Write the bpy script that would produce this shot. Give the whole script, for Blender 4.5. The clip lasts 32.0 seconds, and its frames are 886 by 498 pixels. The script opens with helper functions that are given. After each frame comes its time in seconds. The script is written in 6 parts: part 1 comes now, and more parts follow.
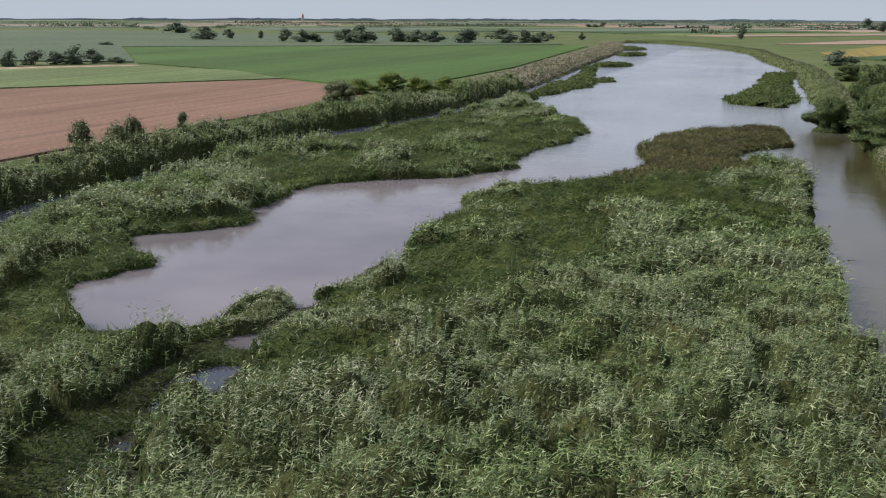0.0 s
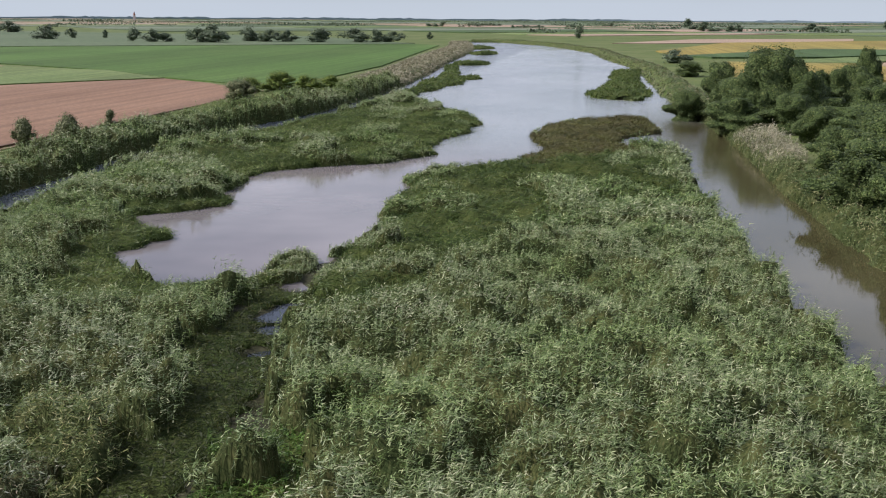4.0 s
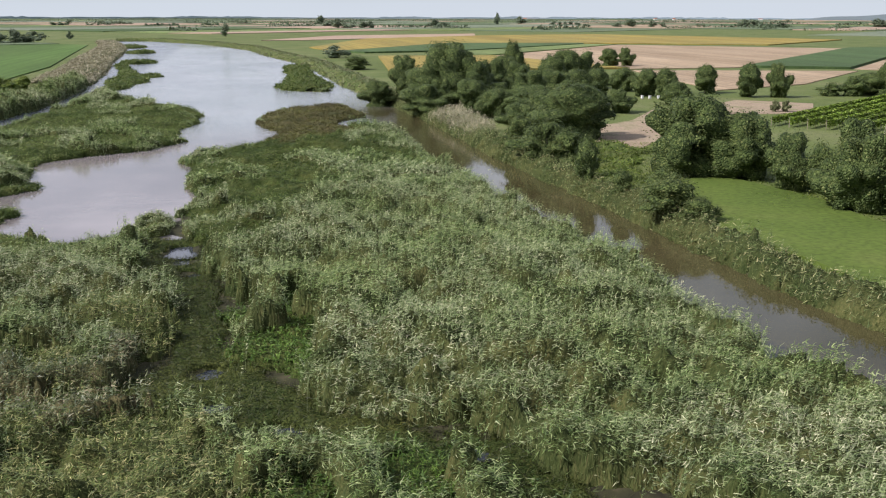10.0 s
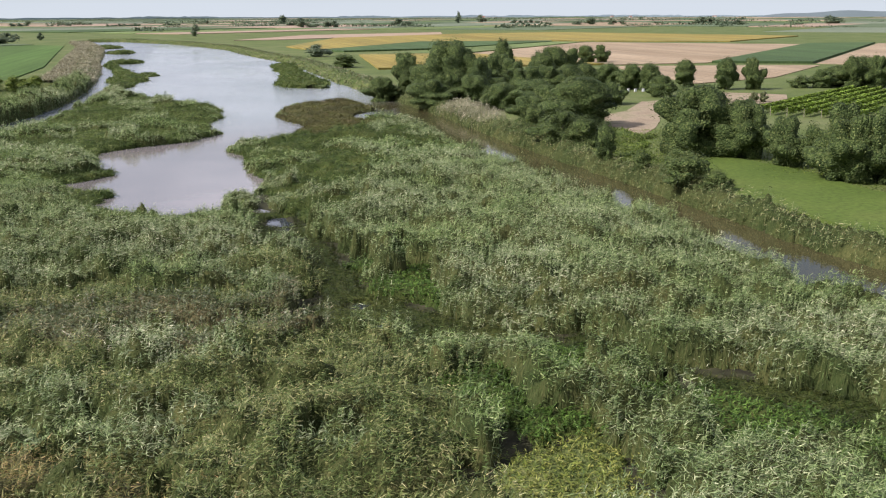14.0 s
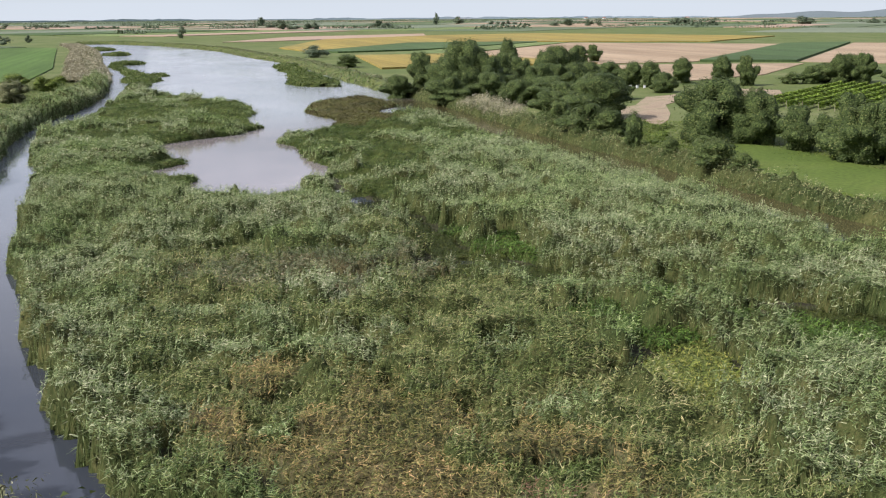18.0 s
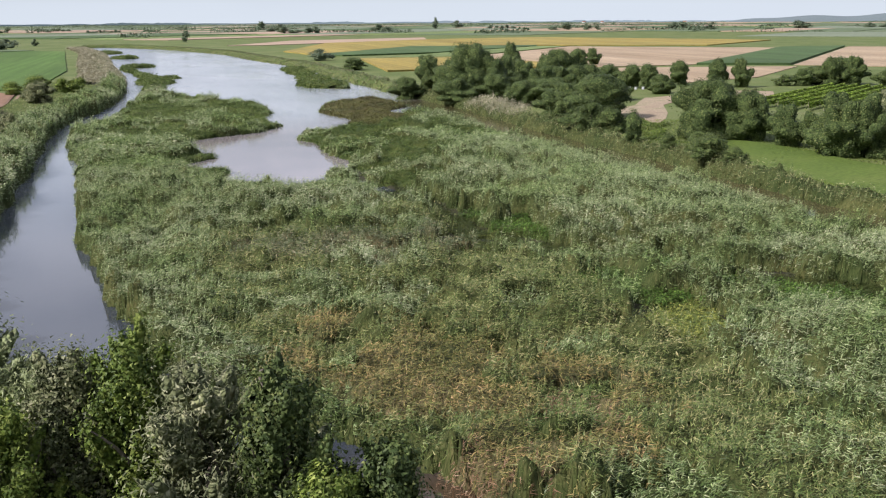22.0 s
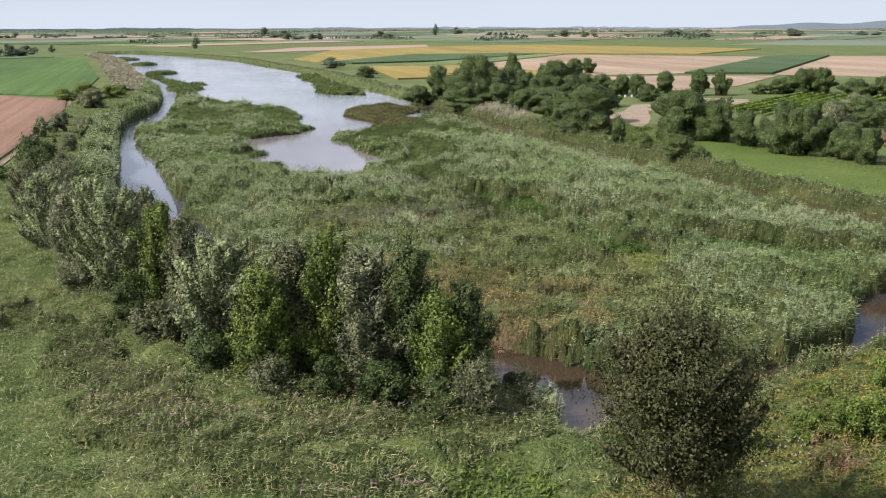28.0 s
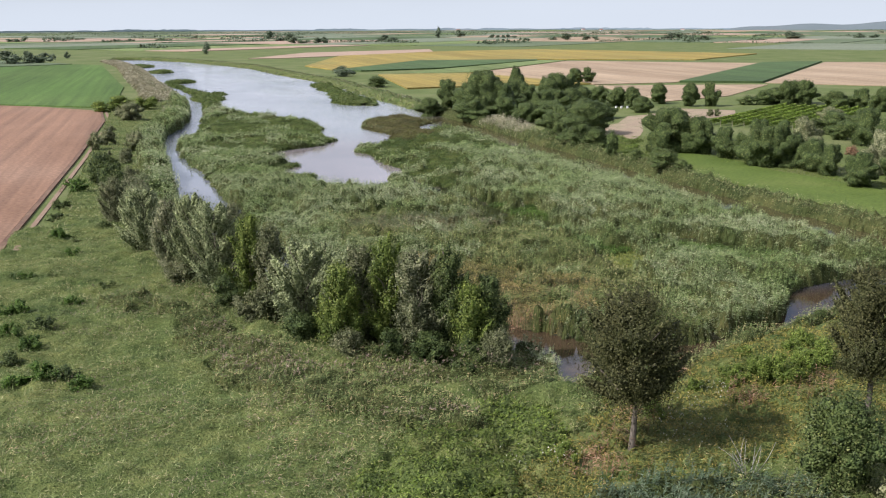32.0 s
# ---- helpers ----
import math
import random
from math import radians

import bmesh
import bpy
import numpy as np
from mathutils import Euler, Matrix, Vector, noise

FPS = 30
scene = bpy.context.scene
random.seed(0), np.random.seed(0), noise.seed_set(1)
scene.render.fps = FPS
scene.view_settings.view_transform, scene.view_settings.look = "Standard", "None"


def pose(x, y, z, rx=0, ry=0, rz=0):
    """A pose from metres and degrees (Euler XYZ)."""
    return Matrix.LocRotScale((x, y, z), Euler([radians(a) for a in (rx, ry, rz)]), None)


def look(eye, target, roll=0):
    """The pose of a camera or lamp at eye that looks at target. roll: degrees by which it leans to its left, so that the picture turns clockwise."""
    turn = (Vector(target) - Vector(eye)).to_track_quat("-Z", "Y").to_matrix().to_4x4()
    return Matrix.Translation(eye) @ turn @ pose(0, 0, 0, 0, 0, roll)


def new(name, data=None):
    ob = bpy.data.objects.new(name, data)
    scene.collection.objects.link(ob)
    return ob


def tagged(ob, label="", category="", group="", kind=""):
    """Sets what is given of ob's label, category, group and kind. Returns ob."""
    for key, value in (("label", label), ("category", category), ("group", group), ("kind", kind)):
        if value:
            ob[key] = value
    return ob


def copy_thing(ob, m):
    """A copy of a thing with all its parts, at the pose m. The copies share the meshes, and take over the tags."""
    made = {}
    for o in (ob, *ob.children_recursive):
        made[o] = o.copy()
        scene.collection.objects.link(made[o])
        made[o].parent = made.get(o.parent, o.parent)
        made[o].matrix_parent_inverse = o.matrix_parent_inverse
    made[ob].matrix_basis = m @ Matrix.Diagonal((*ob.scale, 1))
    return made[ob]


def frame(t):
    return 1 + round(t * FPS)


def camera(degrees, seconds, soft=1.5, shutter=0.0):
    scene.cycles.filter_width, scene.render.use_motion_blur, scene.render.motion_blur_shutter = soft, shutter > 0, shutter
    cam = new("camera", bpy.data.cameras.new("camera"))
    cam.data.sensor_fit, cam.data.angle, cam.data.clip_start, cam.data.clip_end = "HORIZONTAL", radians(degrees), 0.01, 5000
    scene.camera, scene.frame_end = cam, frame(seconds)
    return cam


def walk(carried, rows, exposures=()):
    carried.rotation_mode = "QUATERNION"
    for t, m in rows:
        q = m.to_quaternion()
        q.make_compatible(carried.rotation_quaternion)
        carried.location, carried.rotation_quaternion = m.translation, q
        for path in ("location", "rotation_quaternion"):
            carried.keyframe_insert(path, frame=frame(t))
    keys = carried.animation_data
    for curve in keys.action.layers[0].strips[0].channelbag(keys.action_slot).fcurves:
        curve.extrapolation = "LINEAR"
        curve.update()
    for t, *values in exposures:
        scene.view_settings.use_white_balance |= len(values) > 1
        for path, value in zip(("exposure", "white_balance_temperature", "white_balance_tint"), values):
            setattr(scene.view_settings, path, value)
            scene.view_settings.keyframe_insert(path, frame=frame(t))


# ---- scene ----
cam = camera(48.3, 32.0, 1.15)
METRES, EYE, TILT, LEAN, TURN = 168.07, 20.0, 0.0, 0.0, 18.5
ROWS = [
    (0.0, 0.0, 0.0, 0.0, 0.03, -13.26, -0.15),
    (0.5, -0.0093, -0.0125, 0.0006, -1.5, -13.28, -0.23),
    (1.0, -0.0193, -0.0253, 0.0013, -2.99, -13.29, -0.26),
    (1.5, -0.0295, -0.0381, 0.0019, -4.12, -13.3, -0.32),
    (2.0, -0.04, -0.0509, 0.0024, -5.13, -13.31, -0.34),
    (2.5, -0.0509, -0.0641, 0.003, -6.15, -13.32, -0.35),
    (3.0, -0.0622, -0.0775, 0.0037, -7.19, -13.33, -0.34),
    (3.5, -0.0737, -0.0908, 0.0043, -8.23, -13.31, -0.36),
    (5.5, -0.123, -0.1401, 0.0054, -12.47, -13.28, -0.13),
    (6.0, -0.1354, -0.152, 0.0059, -13.5, -13.3, -0.13),
    (6.5, -0.148, -0.1635, 0.0062, -14.53, -13.29, -0.13),
    (7.0, -0.1607, -0.1747, 0.0067, -15.63, -13.29, -0.11),
    (7.5, -0.1734, -0.1858, 0.0071, -17.63, -13.28, -0.1),
    (8.0, -0.1865, -0.1963, 0.0077, -20.13, -13.3, -0.1),
    (8.5, -0.1996, -0.2062, 0.0084, -22.63, -13.32, -0.14),
    (9.0, -0.213, -0.2161, 0.009, -25.15, -13.34, -0.13),
    (9.5, -0.2265, -0.2255, 0.0093, -27.67, -13.35, -0.1),
    (10.0, -0.2399, -0.2339, 0.0096, -30.18, -13.38, -0.09),
    (10.5, -0.2539, -0.2417, 0.0103, -32.27, -13.43, -0.07),
    (11.0, -0.2678, -0.2489, 0.0103, -32.69, -13.44, -0.05),
    (11.5, -0.2818, -0.2558, 0.0107, -32.69, -13.47, -0.0),
    (12.0, -0.2958, -0.2624, 0.0108, -32.68, -13.47, 0.04),
    (12.5, -0.3096, -0.2684, 0.011, -32.68, -13.47, 0.12),
    (13.0, -0.3236, -0.2738, 0.0112, -32.69, -13.48, 0.13),
    (13.5, -0.3374, -0.2794, 0.0114, -32.67, -13.48, 0.2),
    (14.0, -0.3511, -0.2847, 0.0113, -32.66, -13.45, 0.22),
    (14.5, -0.3647, -0.2896, 0.0114, -32.65, -13.44, 0.26),
    (15.0, -0.3782, -0.2944, 0.0114, -32.64, -13.43, 0.3),
    (15.5, -0.3919, -0.2993, 0.0116, -32.68, -13.42, 0.32),
    (17.5, -0.444, -0.3165, 0.0108, -33.78, -13.36, 0.38),
    (18.0, -0.4565, -0.3203, 0.0106, -34.22, -13.36, 0.38),
    (18.5, -0.4643, -0.3226, 0.0105, -34.3, -13.35, 0.37),
    (19.0, -0.4686, -0.3242, 0.0105, -34.25, -13.32, 0.38),
    (19.5, -0.4734, -0.3278, 0.0105, -34.21, -13.28, 0.4),
    (20.0, -0.4789, -0.3336, 0.0104, -34.2, -13.26, 0.42),
    (20.5, -0.4852, -0.3412, 0.0104, -34.23, -13.23, 0.41),
    (21.0, -0.4924, -0.3499, 0.0105, -34.26, -13.21, 0.4),
    (21.5, -0.5004, -0.3597, 0.0107, -34.3, -13.17, 0.39),
    (22.0, -0.5089, -0.3702, 0.0113, -34.33, -13.14, 0.35),
    (22.5, -0.5178, -0.381, 0.0123, -34.35, -13.11, 0.31),
    (23.0, -0.5273, -0.3925, 0.0135, -34.39, -13.08, 0.3),
    (23.5, -0.5374, -0.4044, 0.0148, -34.41, -13.06, 0.27),
    (24.0, -0.5478, -0.4168, 0.016, -34.42, -13.02, 0.25),
    (24.5, -0.5588, -0.4296, 0.0174, -34.43, -13.0, 0.23),
    (25.0, -0.5697, -0.4423, 0.0185, -34.44, -12.96, 0.22),
    (25.5, -0.5808, -0.4553, 0.0197, -34.44, -12.92, 0.2),
    (26.0, -0.592, -0.4682, 0.0208, -34.44, -12.89, 0.17),
    (26.5, -0.6035, -0.4815, 0.022, -34.45, -12.86, 0.16),
    (28.5, -0.6502, -0.5358, 0.0329, -34.41, -12.84, 0.15),
    (29.0, -0.6622, -0.55, 0.0374, -34.39, -12.82, 0.16),
    (29.5, -0.6742, -0.5644, 0.042, -34.39, -12.8, 0.16),
    (30.0, -0.6865, -0.5788, 0.0466, -34.38, -12.8, 0.18),
    (30.5, -0.6988, -0.5932, 0.0511, -34.37, -12.8, 0.19),
    (31.0, -0.7112, -0.6075, 0.0555, -34.36, -12.82, 0.2),
    (31.5, -0.7236, -0.6221, 0.06, -34.35, -12.83, 0.21),
    (32.0, -0.736, -0.6369, 0.0646, -34.33, -12.85, 0.23),
]
walk(cam, [(t, pose(0, 0, EYE, TILT, LEAN, TURN) @ pose(METRES * x, METRES * y, METRES * z, 90 + pitch, roll, yaw)) for t, x, y, z, yaw, pitch, roll in ROWS],
     [(0.0, -0.14, 5900, 16), (3.0, 0.0, 5900, 16), (6.0, 0.16, 5950, 16), (9.0, 0.24, 6060, 16), (13.0, 0.32, 6110, 16), (19.0, 0.38, 6060, 16), (32.0, 0.4, 5990, 17)])


# ---- world, sun, exposure ----
SUN_FROM = Vector((-0.99, -0.1, 0.0)).normalized()
SUN_HIGH = radians(42)
world = bpy.data.worlds.new("sky")
scene.world = world
world.use_nodes = True
wt = world.node_tree
wt.nodes.clear()
sky = wt.nodes.new("ShaderNodeTexSky")
sky.sky_type = "NISHITA"
sky.sun_disc = False
sky.sun_elevation = SUN_HIGH
sky.sun_rotation = math.atan2(SUN_FROM.x, SUN_FROM.y)
sky.air_density, sky.dust_density, sky.ozone_density = 1.0, 3.0, 1.0
wco = wt.nodes.new("ShaderNodeTexCoord")
wmap = wt.nodes.new("ShaderNodeMapping")
wmap.inputs["Scale"].default_value = (1.0, 1.0, 3.0)
wno = wt.nodes.new("ShaderNodeTexNoise")
wno.inputs["Scale"].default_value = 2.3
wno.inputs["Detail"].default_value = 6.0
wramp = wt.nodes.new("ShaderNodeValToRGB")
wramp.color_ramp.elements[0].position, wramp.color_ramp.elements[1].position = 0.38, 0.62
wramp.color_ramp.elements[0].color = (0, 0, 0, 1)
wramp.color_ramp.elements[1].color = (0.85, 0.85, 0.85, 1)
wmix = wt.nodes.new("ShaderNodeMix")
wmix.data_type = "RGBA"
wmix.inputs[7].default_value = (9.8, 10.0, 10.4, 1)
whaze = wt.nodes.new("ShaderNodeMix")
whaze.data_type = "RGBA"
whaze.inputs[7].default_value = (6.25, 6.75, 6.85, 1)
wsep = wt.nodes.new("ShaderNodeSeparateXYZ")
wcurve = wt.nodes.new("ShaderNodeMapRange")
wcurve.interpolation_type = "SMOOTHERSTEP"
wcurve.inputs["From Min"].default_value, wcurve.inputs["From Max"].default_value = -0.02, 0.17
wcurve.inputs["To Min"].default_value, wcurve.inputs["To Max"].default_value = 1.0, 0.0
wbg = wt.nodes.new("ShaderNodeBackground")
wbg.inputs["Strength"].default_value = 0.088
wout = wt.nodes.new("ShaderNodeOutputWorld")
wt.links.new(wco.outputs["Generated"], wmap.inputs["Vector"])
wt.links.new(wmap.outputs["Vector"], wno.inputs["Vector"])
wt.links.new(wno.outputs["Fac"], wramp.inputs["Fac"])
wt.links.new(wramp.outputs["Color"], wmix.inputs[0])
wt.links.new(sky.outputs["Color"], wmix.inputs[6])
wt.links.new(wco.outputs["Generated"], wsep.inputs[0])
wt.links.new(wsep.outputs["Z"], wcurve.inputs["Value"])
wt.links.new(wcurve.outputs[0], whaze.inputs[0])
wt.links.new(wmix.outputs[2], whaze.inputs[6])
wt.links.new(whaze.outputs[2], wbg.inputs["Color"])
wt.links.new(wbg.outputs["Background"], wout.inputs["Surface"])

sun = new("sun", bpy.data.lights.new("sun", "SUN"))
sun.data.energy, sun.data.angle, sun.data.color = 5.0, radians(0.6), (1.0, 0.95, 0.87)
sun.matrix_world = look(SUN_FROM * math.cos(SUN_HIGH) * 100 + Vector((0, 0, math.sin(SUN_HIGH) * 100)), (0, 0, 0))

# ---- materials ----
WATER_Z = -1.8


def nodes_of(name):
    m = bpy.data.materials.new(name)
    m.use_nodes = True
    t = m.node_tree
    return m, t, t.nodes["Principled BSDF"]


def noise_node(t, scale, detail=3.0, vec=None, rough=0.55):
    n = t.nodes.new("ShaderNodeTexNoise")
    n.inputs["Scale"].default_value, n.inputs["Detail"].default_value = scale, detail
    n.inputs["Roughness"].default_value = rough
    if vec is not None:
        t.links.new(vec, n.inputs["Vector"])
    return n.outputs["Fac"]


def ramp(t, fac, stops):
    r = t.nodes.new("ShaderNodeValToRGB")
    e = r.color_ramp.elements
    while len(e) < len(stops):
        e.new(0.5)
    for el, (p, c) in zip(e, stops):
        el.position, el.color = p, (*c, 1)
    t.links.new(fac, r.inputs["Fac"])
    return r.outputs["Color"]


def blend(t, fac, a, b, kind="MIX"):
    n = t.nodes.new("ShaderNodeMix")
    n.data_type, n.blend_type = "RGBA", kind
    for sock, v in ((n.inputs[0], fac), (n.inputs[6], a), (n.inputs[7], b)):
        if isinstance(v, (int, float)):
            sock.default_value = v
        elif isinstance(v, tuple):
            sock.default_value = (*v, 1)
        else:
            t.links.new(v, sock)
    return n.outputs[2]


def world_place(t, scale=(1, 1, 1), turn=0.0):
    g = t.nodes.new("ShaderNodeNewGeometry")
    m = t.nodes.new("ShaderNodeMapping")
    m.inputs["Scale"].default_value = scale
    m.inputs["Rotation"].default_value = (0, 0, turn)
    t.links.new(g.outputs["Position"], m.inputs["Vector"])
    return m.outputs["Vector"]


def leaf_material(name, stops, patch=((0.7, 0.7, 0.7), (1.3, 1.3, 1.3)), patch_size=0.12, rough=0.55, through_light=0.24, shine=0.22):
    """Leaves: colour by leaf at random, patches at a scale of metres, some light through the blade."""
    m, t, b = nodes_of(name)
    LEAF_STOPS[name] = stops
    g = t.nodes.new("ShaderNodeNewGeometry")
    c = ramp(t, g.outputs["Random Per Island"], stops)
    big = ramp(t, noise_node(t, patch_size, 3.0, world_place(t)), [(0.36, patch[0]), (0.64, patch[1])])
    c = blend(t, 1.0, c, big, "MULTIPLY")
    small = ramp(t, noise_node(t, patch_size * 6, 2.0, world_place(t)), [(0.36, (0.8, 0.82, 0.78)), (0.64, (1.18, 1.15, 1.15))])
    c = blend(t, 1.0, c, small, "MULTIPLY")
    tuft = ramp(t, noise_node(t, 1.7, 2.0, world_place(t)), [(0.38, (0.74, 0.76, 0.72)), (0.62, (1.28, 1.25, 1.25))])
    c = blend(t, 1.0, c, tuft, "MULTIPLY")
    t.links.new(c, b.inputs["Base Color"])
    b.inputs["Roughness"].default_value = rough
    b.inputs["Specular IOR Level"].default_value = shine
    tr = t.nodes.new("ShaderNodeBsdfTranslucent")
    t.links.new(c, tr.inputs["Color"])
    mx = t.nodes.new("ShaderNodeMixShader")
    mx.inputs[0].default_value = through_light
    t.links.new(b.outputs[0], mx.inputs[1])
    t.links.new(tr.outputs[0], mx.inputs[2])
    t.links.new(mx.outputs[0], t.nodes["Material Output"].inputs["Surface"])
    return m


LEAF_STOPS = {}
MASSES = {}


def mass_material(leaf):
    """The inner mass of a crown: leaf beside leaf, cell by cell in the leaf's own colours, with deep relief."""
    if leaf.name not in MASSES:
        m, t, b = nodes_of(leaf.name + "_mass")
        p = world_place(t)
        v = t.nodes.new("ShaderNodeTexVoronoi")
        v.inputs["Scale"].default_value = 4.2
        t.links.new(p, v.inputs["Vector"])
        sep = t.nodes.new("ShaderNodeSeparateXYZ")
        t.links.new(v.outputs["Color"], sep.inputs[0])
        c = ramp(t, sep.outputs["X"], LEAF_STOPS[leaf.name])
        g = t.nodes.new("ShaderNodeNewGeometry")
        c = blend(t, 1.0, c, ramp(t, g.outputs["Random Per Island"], [(0.0, (0.72, 0.74, 0.7)), (1.0, (1.2, 1.18, 1.15))]), "MULTIPLY")
        c = blend(t, 1.0, c, ramp(t, noise_node(t, 1.3, 3.0, p), [(0.36, (0.7, 0.72, 0.7)), (0.64, (1.25, 1.22, 1.2))]), "MULTIPLY")
        t.links.new(c, b.inputs["Base Color"])
        b.inputs["Roughness"].default_value = 0.7
        b.inputs["Specular IOR Level"].default_value = 0.15
        bp = t.nodes.new("ShaderNodeBump")
        bp.inputs["Strength"].default_value, bp.inputs["Distance"].default_value = 1.0, 0.35
        bp.invert = True
        t.links.new(v.outputs["Distance"], bp.inputs["Height"])
        t.links.new(bp.outputs[0], b.inputs["Normal"])
        MASSES[leaf.name] = m
    return MASSES[leaf.name]


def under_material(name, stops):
    """The lower storey of a stand: old stems, sheaths and litter in upright streaks; reeds and sedge carry their gaps'
    shade in dark stops.
    """
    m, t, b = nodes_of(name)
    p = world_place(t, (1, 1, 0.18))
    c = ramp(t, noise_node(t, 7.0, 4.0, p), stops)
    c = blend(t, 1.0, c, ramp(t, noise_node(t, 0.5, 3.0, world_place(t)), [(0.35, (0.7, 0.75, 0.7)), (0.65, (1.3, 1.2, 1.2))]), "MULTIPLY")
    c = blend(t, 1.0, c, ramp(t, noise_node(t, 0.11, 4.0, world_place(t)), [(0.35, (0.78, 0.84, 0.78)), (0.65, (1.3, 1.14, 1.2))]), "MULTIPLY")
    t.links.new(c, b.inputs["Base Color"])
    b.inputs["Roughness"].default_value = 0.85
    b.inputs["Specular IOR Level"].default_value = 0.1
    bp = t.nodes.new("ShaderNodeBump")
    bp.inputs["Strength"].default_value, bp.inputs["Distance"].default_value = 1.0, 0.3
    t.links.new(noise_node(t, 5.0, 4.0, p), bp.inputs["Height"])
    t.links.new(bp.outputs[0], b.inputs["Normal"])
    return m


def soil_material(name, stops, fine=6.0, coarse=0.05, rows=None, row_turn=0.0, row_mix=0.35, row_colour=(0.1, 0.08, 0.05), bump=0.4, rough=0.9):
    m, t, b = nodes_of(name)
    p = world_place(t)
    c = ramp(t, noise_node(t, coarse, 5.0, p), stops)
    f = ramp(t, noise_node(t, fine, 4.0, p), [(0.3, (0.72, 0.72, 0.72)), (0.7, (1.25, 1.25, 1.25))])
    c = blend(t, 1.0, c, f, "MULTIPLY")
    if rows:
        w = t.nodes.new("ShaderNodeTexWave")
        w.inputs["Scale"].default_value = 0.314 / rows
        w.inputs["Distortion"].default_value = 1.2
        w.inputs["Detail Scale"].default_value = 0.4
        t.links.new(world_place(t, turn=row_turn), w.inputs["Vector"])
        k = t.nodes.new("ShaderNodeMath")
        k.operation = "MULTIPLY"
        k.inputs[1].default_value = row_mix
        t.links.new(w.outputs["Fac"], k.inputs[0])
        c = blend(t, k.outputs[0], c, row_colour)
        along = world_place(t, (1.0, 0.02, 1.0), row_turn)
        c = blend(t, 1.0, c, ramp(t, noise_node(t, 0.35, 4.0, along), [(0.34, (0.8, 0.8, 0.8)), (0.66, (1.17, 1.15, 1.13))]), "MULTIPLY")
        c = blend(t, 1.0, c, ramp(t, noise_node(t, 0.03, 3.0, along), [(0.38, (0.86, 0.84, 0.82)), (0.62, (1.1, 1.1, 1.1))]), "MULTIPLY")
    t.links.new(c, b.inputs["Base Color"])
    b.inputs["Roughness"].default_value = rough
    b.inputs["Specular IOR Level"].default_value = 0.2
    bp = t.nodes.new("ShaderNodeBump")
    bp.inputs["Strength"].default_value, bp.inputs["Distance"].default_value = bump, 0.2
    t.links.new(noise_node(t, fine * 0.6, 5.0, p), bp.inputs["Height"])
    t.links.new(bp.outputs[0], b.inputs["Normal"])
    return m


